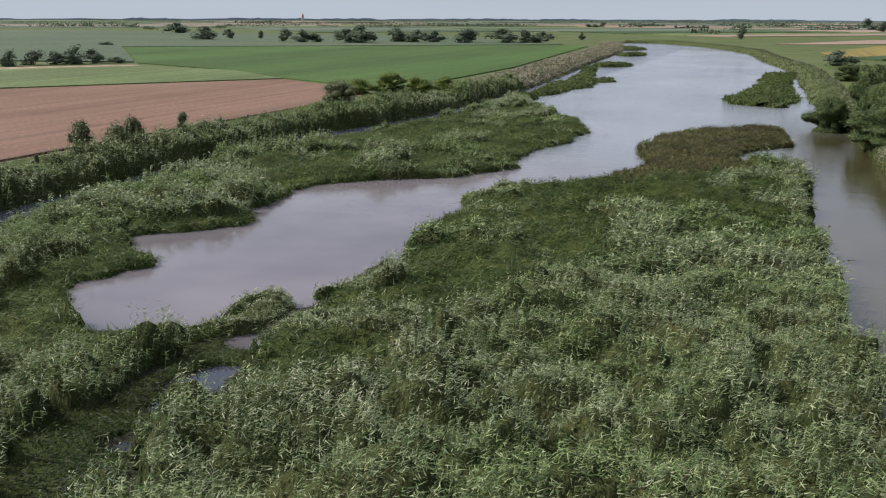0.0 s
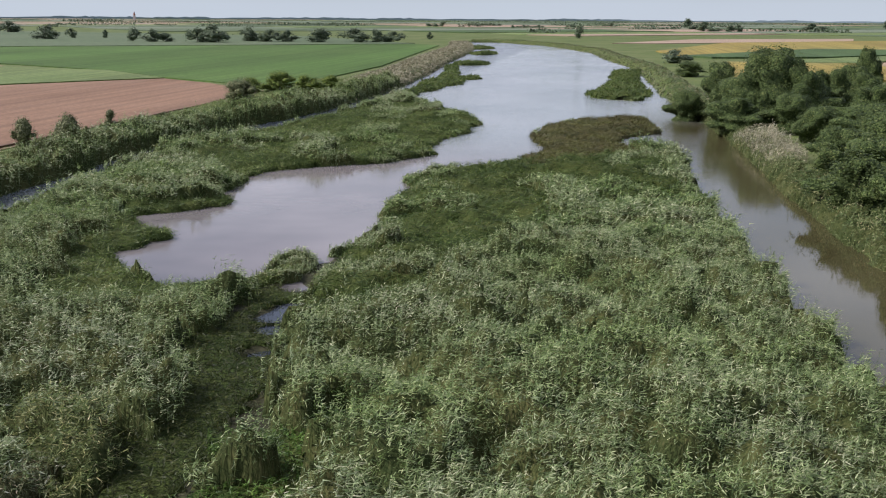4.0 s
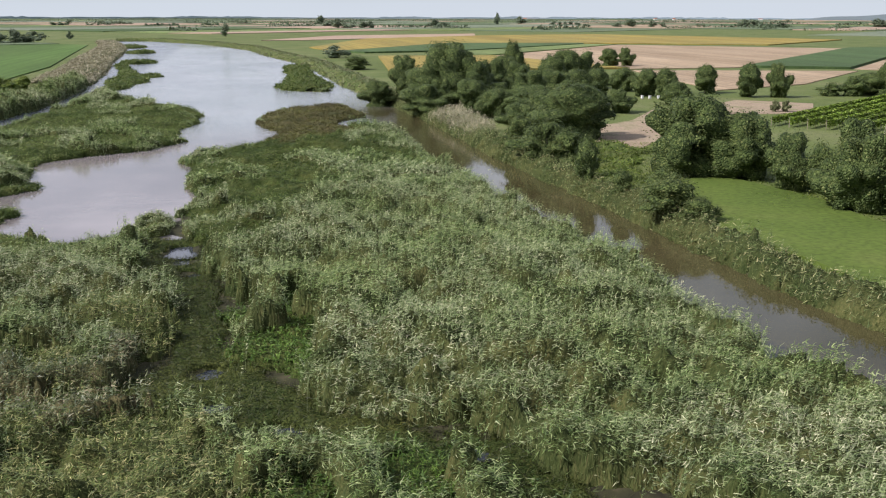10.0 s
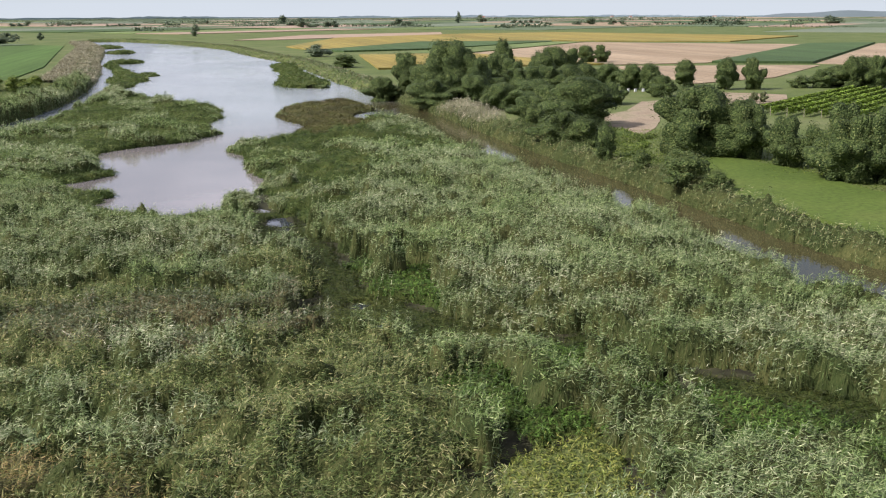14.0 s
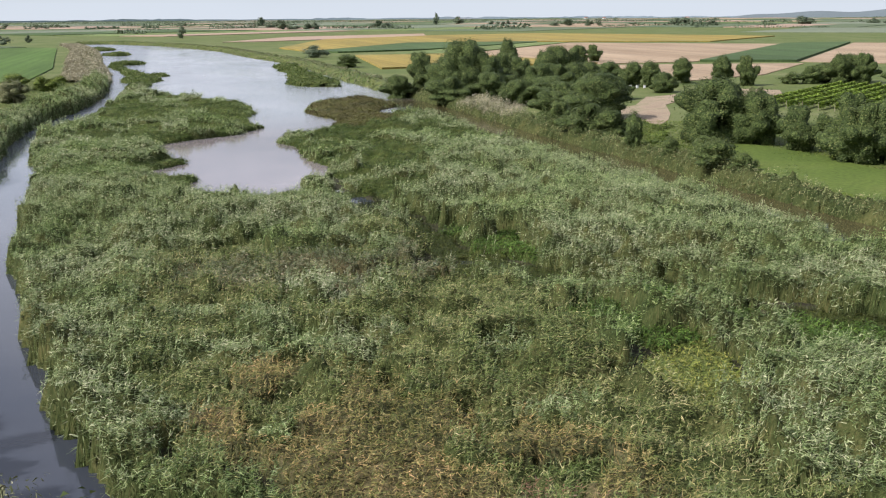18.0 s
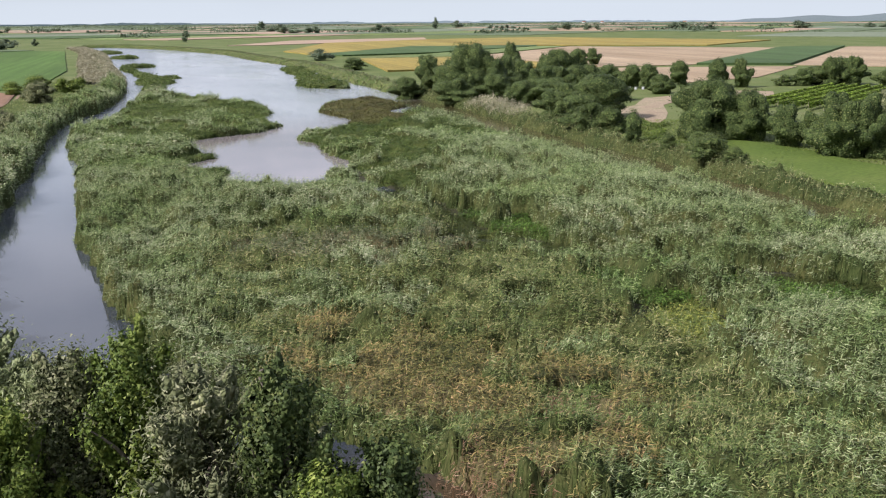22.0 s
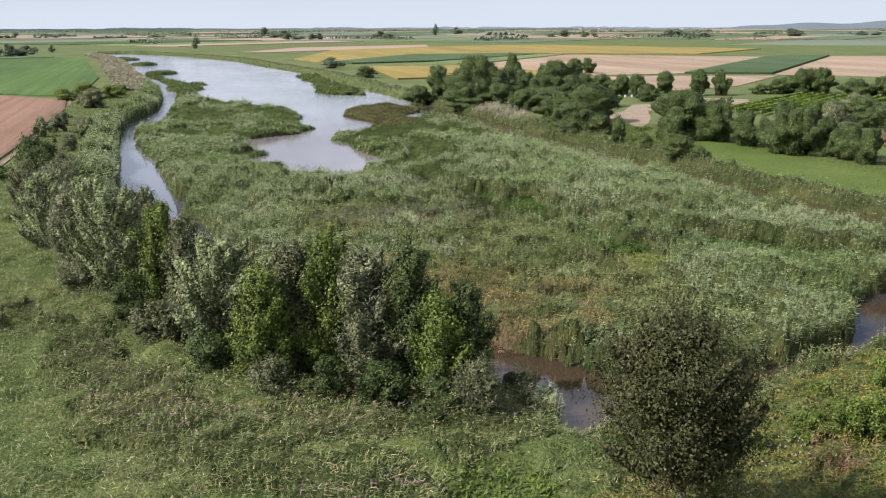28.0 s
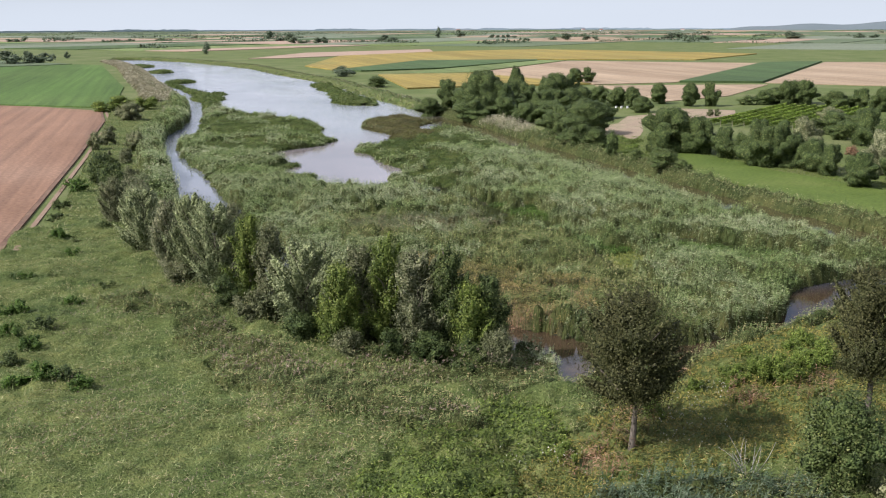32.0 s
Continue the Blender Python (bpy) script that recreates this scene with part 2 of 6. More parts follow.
def water_material():
    """Open water: milky with silt in the pond and the lake, both brightened with painted sky reflection, clearer and
    darker in the side channels, tinted blue for reflected sky; ripples where the wind reaches.
    """
    m, t, b = nodes_of("muddy_water")
    p = world_place(t)
    sep = t.nodes.new("ShaderNodeSeparateXYZ")
    t.links.new(p, sep.inputs[0])

    def between(axis, lo, hi, a, c):
        mr = t.nodes.new("ShaderNodeMapRange")
        mr.interpolation_type = "SMOOTHSTEP"
        for key, val in (("From Min", lo), ("From Max", hi), ("To Min", a), ("To Max", c)):
            mr.inputs[key].default_value = val
        t.links.new(sep.outputs[axis], mr.inputs["Value"])
        return mr.outputs[0]

    def maths(kind, x, y):
        k = t.nodes.new("ShaderNodeMath")
        k.operation = kind
        for sock, v in zip(k.inputs, (x, y)):
            if isinstance(v, float):
                sock.default_value = v
            else:
                t.links.new(v, sock)
        return k.outputs[0]

    # Pond and lake silt, raised to put sky reflection into the base colour.
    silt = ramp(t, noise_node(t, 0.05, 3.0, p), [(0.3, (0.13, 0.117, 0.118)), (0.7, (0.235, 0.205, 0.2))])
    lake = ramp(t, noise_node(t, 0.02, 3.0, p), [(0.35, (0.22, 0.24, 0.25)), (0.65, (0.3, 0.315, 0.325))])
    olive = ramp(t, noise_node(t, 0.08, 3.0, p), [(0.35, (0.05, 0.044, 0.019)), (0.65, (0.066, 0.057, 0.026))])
    # Blue tint of the side channels: reflected sky put into the water's colour.
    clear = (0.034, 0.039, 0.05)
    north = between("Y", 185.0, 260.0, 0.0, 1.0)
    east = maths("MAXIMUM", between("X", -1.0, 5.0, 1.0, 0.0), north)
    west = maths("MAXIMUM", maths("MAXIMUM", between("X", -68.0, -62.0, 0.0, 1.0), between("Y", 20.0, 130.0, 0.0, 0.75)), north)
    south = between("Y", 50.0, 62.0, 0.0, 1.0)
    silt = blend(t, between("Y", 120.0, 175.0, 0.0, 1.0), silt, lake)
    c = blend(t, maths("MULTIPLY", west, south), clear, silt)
    # West channel northwards: pale grey-blue sky reflection painted in.
    chan_sky = maths("MULTIPLY", between("Y", 5.0, 90.0, 0.0, 1.0), between("X", -66.0, -60.0, 1.0, 0.0))
    c = blend(t, chan_sky, c, (0.15, 0.162, 0.18))
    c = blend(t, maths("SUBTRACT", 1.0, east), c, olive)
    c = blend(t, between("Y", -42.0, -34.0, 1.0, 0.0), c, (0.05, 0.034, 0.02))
    t.links.new(c, b.inputs["Base Color"])
    b.inputs["Roughness"].default_value = 0.04
    b.inputs["IOR"].default_value = 1.33
    calm = ramp(t, noise_node(t, 0.022, 3.0, world_place(t, (1, 0.35, 1), 0.5)), [(0.38, (0.25, 0.25, 0.25)), (0.62, (1, 1, 1))])
    rip = noise_node(t, 0.8, 4.0, world_place(t, (0.5, 1.6, 1), 0.35))
    t.links.new(maths("ADD", 0.03, maths("MULTIPLY", maths("MULTIPLY", calm, between("Y", 60.0, 260.0, 0.15, 1.0)), 0.22)), b.inputs["Roughness"])
    bp = t.nodes.new("ShaderNodeBump")
    bp.inputs["Distance"].default_value = 0.28
    t.links.new(maths("MULTIPLY", calm, between("Y", 90.0, 260.0, 0.03, 1.0)), bp.inputs["Strength"])
    t.links.new(rip, bp.inputs["Height"])
    t.links.new(bp.outputs[0], b.inputs["Normal"])
    return m


def bark_material(name, a, b2):
    m, t, b = nodes_of(name)
    p = world_place(t, (6, 6, 1.2))
    t.links.new(ramp(t, noise_node(t, 2.0, 5.0, p), [(0.3, a), (0.7, b2)]), b.inputs["Base Color"])
    b.inputs["Roughness"].default_value = 0.9
    bp = t.nodes.new("ShaderNodeBump")
    bp.inputs["Strength"].default_value, bp.inputs["Distance"].default_value = 0.6, 0.05
    t.links.new(noise_node(t, 3.0, 5.0, p), bp.inputs["Height"])
    t.links.new(bp.outputs[0], b.inputs["Normal"])
    return m


def plain_material(name, colour, rough=0.7):
    m, t, b = nodes_of(name)
    p = world_place(t)
    d = tuple(c * 0.75 for c in colour)
    t.links.new(ramp(t, noise_node(t, 1.5, 4.0, p), [(0.35, d), (0.65, colour)]), b.inputs["Base Color"])
    b.inputs["Roughness"].default_value = rough
    return m


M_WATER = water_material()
M_GROUND = soil_material("grassy_ground", [(0.3, (0.065, 0.09, 0.022)), (0.5, (0.095, 0.12, 0.032)), (0.7, (0.13, 0.14, 0.055))], 2.0, 0.04)


def add_mud(m):
    """Wet dark mud and rotting litter where the ground lies near the water's level."""
    t = m.node_tree
    b = t.nodes["Principled BSDF"]
    old = b.inputs["Base Color"].links[0].from_socket
    p = world_place(t)
    sep = t.nodes.new("ShaderNodeSeparateXYZ")
    t.links.new(p, sep.inputs[0])
    mr = t.nodes.new("ShaderNodeMapRange")
    mr.inputs["From Min"].default_value, mr.inputs["From Max"].default_value = -1.2, -0.8
    t.links.new(sep.outputs["Z"], mr.inputs["Value"])
    mud = ramp(t, noise_node(t, 0.7, 4.0, p), [(0.35, (0.022, 0.02, 0.012)), (0.55, (0.04, 0.04, 0.018)), (0.75, (0.08, 0.065, 0.04))])
    t.links.new(blend(t, mr.outputs[0], mud, old), b.inputs["Base Color"])


add_mud(M_GROUND)
M_REED = leaf_material("reed_leaf", [(0.0, (0.075, 0.115, 0.037)), (0.4, (0.165, 0.225, 0.086)), (0.75, (0.289, 0.340, 0.172)), (1.0, (0.456, 0.459, 0.301))], ((0.8, 0.9, 0.6), (1.2, 1.14, 1.24)), 0.055, 0.5, 0.28, 0.35)
M_MIXED = leaf_material("mixed_reed_leaf", [(0.0, (0.057, 0.095, 0.023)), (0.4, (0.127, 0.175, 0.048)), (0.75, (0.217, 0.245, 0.088)), (1.0, (0.390, 0.363, 0.178))], ((0.85, 0.9, 0.78), (1.2, 1.1, 1.15)), 0.09, 0.5, 0.28, 0.3)
M_BANK = leaf_material("bank_reed_leaf", [(0.0, (0.065, 0.103, 0.033)), (0.45, (0.135, 0.178, 0.068)), (0.8, (0.227, 0.253, 0.119)), (1.0, (0.432, 0.391, 0.228))], ((0.75, 0.82, 0.7), (1.2, 1.12, 1.1)), 0.15)
M_SEDGE = leaf_material("sedge_leaf", [(0.0, (0.046, 0.081, 0.016)), (0.5, (0.089, 0.138, 0.029)), (0.85, (0.138, 0.178, 0.051)), (1.0, (0.232, 0.255, 0.104))], ((0.7, 0.72, 0.65), (1.3, 1.2, 1.25)), 0.09)
M_SEDGE_DEEP = leaf_material("deep_sedge_leaf", [(0.0, (0.03, 0.058, 0.01)), (0.5, (0.062, 0.102, 0.018)), (0.85, (0.104, 0.142, 0.034)), (1.0, (0.19, 0.21, 0.075))], ((0.7, 0.72, 0.65), (1.3, 1.2, 1.25)), 0.09)
M_SEDGE_BROWN = leaf_material("brown_sedge_leaf", [(0.0, (0.06, 0.065, 0.018)), (0.6, (0.10, 0.10, 0.03)), (1.0, (0.15, 0.13, 0.055))], ((0.7, 0.65, 0.6), (1.2, 1.25, 1.1)), 0.1)
M_LIME = leaf_material("lime_herb_leaf", [(0.0, (0.075, 0.105, 0.02)), (0.5, (0.14, 0.165, 0.03)), (1.0, (0.24, 0.235, 0.065))])
# Dark sedge, deepened in its stops because sunlight reaches into the ditch.
M_DITCH = leaf_material("shaded_ditch_sedge_leaf", [(0.0, (0.025, 0.033, 0.006)), (0.6, (0.043, 0.056, 0.010)), (1.0, (0.076, 0.079, 0.019))])
M_SOUTHREED = leaf_material("near_bank_reed_leaf", [(0.0, (0.082, 0.129, 0.042)), (0.5, (0.162, 0.224, 0.074)), (0.85, (0.266, 0.278, 0.120)), (1.0, (0.434, 0.349, 0.209))], ((0.72, 0.72, 0.68), (1.22, 1.15, 1.1)), 0.14)
# Bluish reeds, with part of the lone tree's shade put into their colour.
M_BLUEREED = leaf_material("shaded_blue_green_reed_leaf", [(0.0, (0.036, 0.061, 0.029)), (0.5, (0.072, 0.108, 0.058)), (1.0, (0.144, 0.173, 0.108))])
M_RUST = leaf_material("rusty_grass_blade", [(0.0, (0.16, 0.085, 0.045)), (0.5, (0.25, 0.145, 0.085)), (1.0, (0.33, 0.23, 0.15))])
M_FLOWER = leaf_material("white_umbel_petal", [(0.0, (0.338, 0.338, 0.255)), (1.0, (0.525, 0.517, 0.435))])
M_LUSH = leaf_material("lush_bramble_leaf", [(0.0, (0.061, 0.097, 0.014)), (0.6, (0.101, 0.144, 0.023)), (1.0, (0.166, 0.198, 0.047))])
M_MEADOWSOIL = soil_material("meadow_sod", [(0.3, (0.061, 0.093, 0.014)), (0.5, (0.078, 0.112, 0.018)), (0.7, (0.100, 0.126, 0.027))], 1.5, 0.06)
M_DRY = leaf_material("dry_reed_leaf", [(0.0, (0.098, 0.114, 0.032)), (0.45, (0.184, 0.196, 0.062)), (0.8, (0.282, 0.234, 0.091)), (1.0, (0.404, 0.303, 0.143))], ((0.75, 0.8, 0.7), (1.25, 1.1, 1.15)), 0.15)
M_BEIGE = leaf_material("straw_reed_leaf", [(0.0, (0.19, 0.18, 0.11)), (0.5, (0.31, 0.285, 0.19)), (1.0, (0.42, 0.39, 0.29))])
M_YELLOW = leaf_material("yellow_herb_leaf", [(0.0, (0.081, 0.098, 0.019)), (0.5, (0.156, 0.154, 0.030)), (1.0, (0.270, 0.216, 0.067))])
M_BRIGHT = leaf_material("bright_herb_leaf", [(0.0, (0.043, 0.083, 0.013)), (0.6, (0.073, 0.134, 0.021)), (1.0, (0.129, 0.199, 0.040))])
M_MEADOW = leaf_material("mown_blade", [(0.0, (0.076, 0.122, 0.017)), (0.6, (0.110, 0.164, 0.022)), (1.0, (0.164, 0.194, 0.042))], ((0.8, 0.85, 0.8), (1.2, 1.1, 1.2)), 0.1)
M_GRASS = leaf_material("meadow_blade", [(0.0, (0.073, 0.112, 0.029)), (0.5, (0.150, 0.203, 0.063)), (0.88, (0.247, 0.267, 0.118)), (1.0, (0.36, 0.34, 0.19))], ((0.75, 0.8, 0.7), (1.25, 1.15, 1.2)), 0.12)
M_OLIVE = leaf_material("olive_reed_leaf", [(0.0, (0.058, 0.086, 0.031)), (0.5, (0.116, 0.146, 0.057)), (0.85, (0.200, 0.200, 0.105)), (1.0, (0.357, 0.302, 0.198))], ((0.7, 0.8, 0.65), (1.25, 1.15, 1.2)), 0.1, 0.45, 0.2, 0.45)
M_PLUME = leaf_material("reed_plume", [(0.0, (0.12, 0.09, 0.065)), (0.5, (0.2, 0.15, 0.11)), (1.0, (0.31, 0.25, 0.19))])
# Reed and sedge stops are darkened so that gaps between blades look shaded.
U_REED = under_material("reed_shade_understorey", [(0.3, (0.028, 0.039, 0.011)), (0.5, (0.050, 0.065, 0.020)), (0.72, (0.084, 0.088, 0.033))])
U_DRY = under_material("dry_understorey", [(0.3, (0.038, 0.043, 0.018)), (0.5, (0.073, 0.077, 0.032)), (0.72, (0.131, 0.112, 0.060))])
U_SEDGE = under_material("sedge_shade_understorey", [(0.3, (0.025, 0.039, 0.009)), (0.5, (0.046, 0.067, 0.016)), (0.72, (0.075, 0.092, 0.028))])
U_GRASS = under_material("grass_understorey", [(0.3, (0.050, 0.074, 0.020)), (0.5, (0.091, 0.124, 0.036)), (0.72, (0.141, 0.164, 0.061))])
M_BARK = bark_material("grey_bark", (0.07, 0.055, 0.04), (0.17, 0.145, 0.11))
M_DEAD = bark_material("bleached_wood", (0.25, 0.23, 0.2), (0.45, 0.42, 0.38))
M_TREE = leaf_material("broad_leaf", [(0.0, (0.038, 0.061, 0.018)), (0.5, (0.066, 0.095, 0.028)), (0.9, (0.101, 0.135, 0.041)), (1.0, (0.170, 0.189, 0.070))], ((0.75, 0.8, 0.8), (1.25, 1.15, 1.1)), 0.1, 0.55, 0.25, 0.2)
M_WILLOW = leaf_material("silver_willow_leaf", [(0.0, (0.100, 0.126, 0.047)), (0.5, (0.180, 0.213, 0.095)), (1.0, (0.326, 0.359, 0.190))], ((0.7, 0.75, 0.7), (1.2, 1.15, 1.2)), 0.2)
M_GREYWILLOW = leaf_material("olive_willow_leaf", [(0.0, (0.080, 0.096, 0.041)), (0.5, (0.152, 0.166, 0.080)), (1.0, (0.283, 0.283, 0.172))], ((0.75, 0.8, 0.75), (1.2, 1.15, 1.2)), 0.2)
M_POPLAR = leaf_material("poplar_leaf", [(0.0, (0.052, 0.085, 0.013)), (0.5, (0.109, 0.153, 0.025)), (1.0, (0.210, 0.249, 0.059))], ((0.75, 0.8, 0.75), (1.2, 1.15, 1.2)), 0.3)
M_OLIVETREE = leaf_material("olive_tree_leaf", [(0.0, (0.062, 0.076, 0.030)), (0.5, (0.119, 0.133, 0.057)), (1.0, (0.236, 0.240, 0.133))], ((0.75, 0.8, 0.75), (1.2, 1.15, 1.2)), 0.3)
M_LONE = leaf_material("dusky_leaf", [(0.0, (0.031, 0.035, 0.012)), (0.55, (0.066, 0.071, 0.026)), (0.9, (0.105, 0.105, 0.043)), (1.0, (0.155, 0.155, 0.078))], ((0.8, 0.85, 0.8), (1.15, 1.1, 1.1)), 0.3, shine=0.12)
# Lighter and greyer than near leaves: distance haze put into the leaf colour.
M_FARTREE = leaf_material("hazed_far_tree_leaf", [(0.0, (0.079, 0.112, 0.066)), (0.6, (0.112, 0.145, 0.086)), (1.0, (0.145, 0.172, 0.106))], ((0.8, 0.8, 0.8), (1.2, 1.2, 1.2)), 0.02)
M_VINE = leaf_material("vine_leaf", [(0.0, (0.095, 0.158, 0.02)), (0.6, (0.158, 0.231, 0.03)), (1.0, (0.231, 0.294, 0.06))])
M_BROWN = soil_material("stubble_brown_soil", [(0.3, (0.171, 0.100, 0.060)), (0.5, (0.209, 0.126, 0.080)), (0.7, (0.240, 0.155, 0.104))], 1.2, 0.02, 3.0, radians(78), 0.25, (0.22, 0.13, 0.085))
M_CROP = soil_material("green_crop", [(0.3, (0.055, 0.102, 0.017)), (0.5, (0.065, 0.116, 0.022)), (0.7, (0.080, 0.130, 0.027))], 0.8, 0.012, 6.0, radians(50), 0.2, (0.04, 0.085, 0.018))
M_CROP_PALE = soil_material("pale_green_crop", [(0.3, (0.11, 0.153, 0.048)), (0.7, (0.147, 0.187, 0.067))], 0.8, 0.02, 5.0, radians(50), 0.2, (0.1, 0.14, 0.04))
M_CROP_DARK = soil_material("maize_crop", [(0.3, (0.05, 0.086, 0.029)), (0.7, (0.07, 0.11, 0.036))], 1.0, 0.02, 4.0, radians(-48), 0.3, (0.03, 0.06, 0.02))
M_SUNFLOWER = soil_material("sunflower_crop", [(0.3, (0.19, 0.158, 0.049)), (0.5, (0.257, 0.184, 0.045)), (0.7, (0.162, 0.153, 0.053))], 1.2, 0.012, 4.0, radians(-48), 0.4, (0.2, 0.2, 0.05))
M_STUBBLE = soil_material("straw_stubble", [(0.3, (0.233, 0.169, 0.103)), (0.5, (0.262, 0.193, 0.120)), (0.7, (0.296, 0.228, 0.147))], 0.9, 0.015, 7.0, radians(-48), 0.3, (0.44, 0.36, 0.26))
M_PINK = soil_material("pinkish_soil", [(0.3, (0.28, 0.20, 0.14)), (0.7, (0.34, 0.25, 0.18))], 0.9, 0.02)
M_DIRT = soil_material("bare_dirt", [(0.3, (0.218, 0.164, 0.109)), (0.5, (0.281, 0.218, 0.148)), (0.7, (0.156, 0.156, 0.07))], 2.0, 0.15)
M_TRACK = soil_material("track_dirt", [(0.3, (0.19, 0.125, 0.085)), (0.7, (0.24, 0.175, 0.12))], 2.0, 0.15)
M_MARGIN = soil_material("furrow_soil", [(0.3, (0.11, 0.065, 0.045)), (0.7, (0.17, 0.11, 0.07))], 2.0, 0.2)
# Greyed greens of far fields: haze of the distance mixed into the colours.
M_FAR_GREEN = soil_material("hazed_green_field", [(0.3, (0.076, 0.107, 0.053)), (0.7, (0.114, 0.139, 0.074))], 0.2, 0.006)
M_FAR_GREY = soil_material("hazed_grey_green_field", [(0.3, (0.117, 0.146, 0.09)), (0.7, (0.162, 0.181, 0.12))], 0.2, 0.006)
# Blue-grey of hill and rim is distance haze painted into base colours.
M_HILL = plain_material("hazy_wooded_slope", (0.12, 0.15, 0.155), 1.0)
M_RIM = plain_material("hazed_distance", (0.3, 0.37, 0.43), 1.0)
M_WHITE = plain_material("white_paint", (0.8, 0.8, 0.78))
M_PLASTER = plain_material("grey_plaster", (0.45, 0.42, 0.4))
M_TILE = plain_material("red_roof_tile", (0.3, 0.14, 0.09))
M_WOOD = plain_material("weathered_wood", (0.3, 0.25, 0.19))

# ---- the plan ----


def smooth_line(pts, closed=True, n=4):
    """A rounded line through plan points."""
    p = np.array(pts, float)
    k = len(p)
    out = []
    for i in range(k if closed else k - 1):
        a, b, c, d = (p[(i + j) % k] if closed else p[min(max(i + j, 0), k - 1)] for j in (-1, 0, 1, 2))
        for s in np.arange(n) / n:
            out.append(0.5 * (2 * b + (c - a) * s + (2 * a - 5 * b + 4 * c - d) * s * s + (3 * b - a - 3 * c + d) * s ** 3))
    if not closed:
        out.append(p[-1])
    return np.array(out)


def inside(x, y, poly):
    r = np.zeros(x.shape, bool)
    q = np.roll(poly, -1, 0)
    for (x1, y1), (x2, y2) in zip(poly, q):
        if y1 == y2:
            continue
        r ^= ((y1 > y) != (y2 > y)) & (x < (x2 - x1) * (y - y1) / (y2 - y1) + x1)
    return r


def reach(x, y, line, closed=True):
    """Distance to a line."""
    d = np.full(x.shape, 1e9)
    q = np.roll(line, -1, 0) if closed else line[1:]
    for (x1, y1), (x2, y2) in zip(line, q):
        dx, dy = x2 - x1, y2 - y1
        s = np.clip(((x - x1) * dx + (y - y1) * dy) / max(dx * dx + dy * dy, 1e-9), 0, 1)
        d = np.minimum(d, (x - x1 - s * dx) ** 2 + (y - y1 - s * dy) ** 2)
    return np.sqrt(d)


def lattice(i, j, seed):
    h = (i.astype(np.int64) * 374761393 + j.astype(np.int64) * 668265263 + seed * 1442695041) & 0xFFFFFFFF
    h = ((h ^ (h >> 13)) * 1274126177) & 0xFFFFFFFF
    return ((h ^ (h >> 16)) & 0xFFFF) / 65535.0


def rough(x, y, size, seed=0):
    """Smooth value noise, 0 to 1, with bumps of that size in metres."""
    u, v = x / size, y / size
    i, j = np.floor(u), np.floor(v)
    f, g = u - i, v - j
    f, g = f * f * (3 - 2 * f), g * g * (3 - 2 * g)
    a, b = lattice(i, j, seed), lattice(i + 1, j, seed)
    c, d = lattice(i, j + 1, seed), lattice(i + 1, j + 1, seed)
    return (a * (1 - f) + b * f) * (1 - g) + (c * (1 - f) + d * f) * g


BASIN = smooth_line([(-49, -62), (-51, -53), (-57, -45), (-66, -37), (-73, -25), (-79, -5), (-81, 20), (-82, 50), (-83, 83), (-84, 115), (-84.5, 145),
                     (-82, 170), (-78, 190), (-75, 215), (-73.5, 250), (-73.5, 285), (-78, 380), (-84, 450), (-90, 550), (-98, 660), (-112, 760), (-126, 850),
                     (-100, 855), (-69, 795), (-50, 755), (-25, 660), (-17, 625), (-9, 540), (-3, 490), (5, 425), (8, 340)]
                    + [(9, 290), (10.5, 245), (12, 230), (14.5, 195), (16, 165), (16, 130), (17, 100), (18, 75), (19, 55), (19.8, 35), (20.5, 20),
                       (22, 5), (24, -15), (25, -30), (21, -42), (10, -44), (2, -42), (-4, -45.5), (-11, -48.5), (-19, -52), (-28, -55.8), (-38, -60.5)])
MARSH = smooth_line([(-50, -37), (-59, -28), (-62, -20), (-66, -6), (-69, 12), (-70.5, 28), (-73, 55), (-75.5, 80), (-78, 105), (-79, 130), (-77, 155),
                     (-72.5, 185), (-68.8, 215), (-67.6, 250), (-67.5, 285), (-71.5, 370), (-79, 420), (-75, 432), (-70, 400), (-63, 358), (-57, 330), (-59, 290),
                     (-63, 270), (-58, 243), (-52, 232), (-42, 214), (-37, 198), (-34.5, 184), (-36, 166), (-37.5, 150), (-37, 138), (-43, 128), (-49, 123)]
                    + [(-55, 117), (-56.5, 108), (-55.5, 100), (-53, 92), (-57, 86), (-59, 81), (-53, 76), (-52, 70), (-54, 65), (-50, 58), (-44, 53.5),
                       (-40, 55), (-37, 60), (-37, 64.5), (-34.8, 65), (-34, 60), (-32.7, 56), (-31.5, 62), (-32.5, 69.5), (-31, 79), (-33.5, 86), (-32, 96), (-33.5, 112), (-33.5, 119),
                       (-31, 124), (-25, 127), (-20.5, 137), (-18, 147), (-20, 160), (-22, 172), (-17.5, 189), (-10, 200)]
                    + [(0, 207), (3, 195), (3.3, 182), (-1, 173), (-6, 160), (-3, 156), (1.5, 153), (3.5, 143), (4.8, 120), (5.2, 100), (6, 80), (7.5, 60),
                       (8.5, 40), (9, 25), (10, 10), (12, -3), (13, -20), (13.5, -27), (8, -33), (-3, -36.5), (-9, -39), (-15, -45.5), (-18.5, -49.8), (-25, -51.6), (-32, -53.4), (-39, -52), (-43.3, -48), (-46, -44)])
ISLAND = smooth_line([(-12.4, 283), (-10, 264), (-3, 260), (3, 263), (5, 300), (3, 340), (6, 403), (-1, 402), (-6, 393), (-5, 350), (-9, 305)])
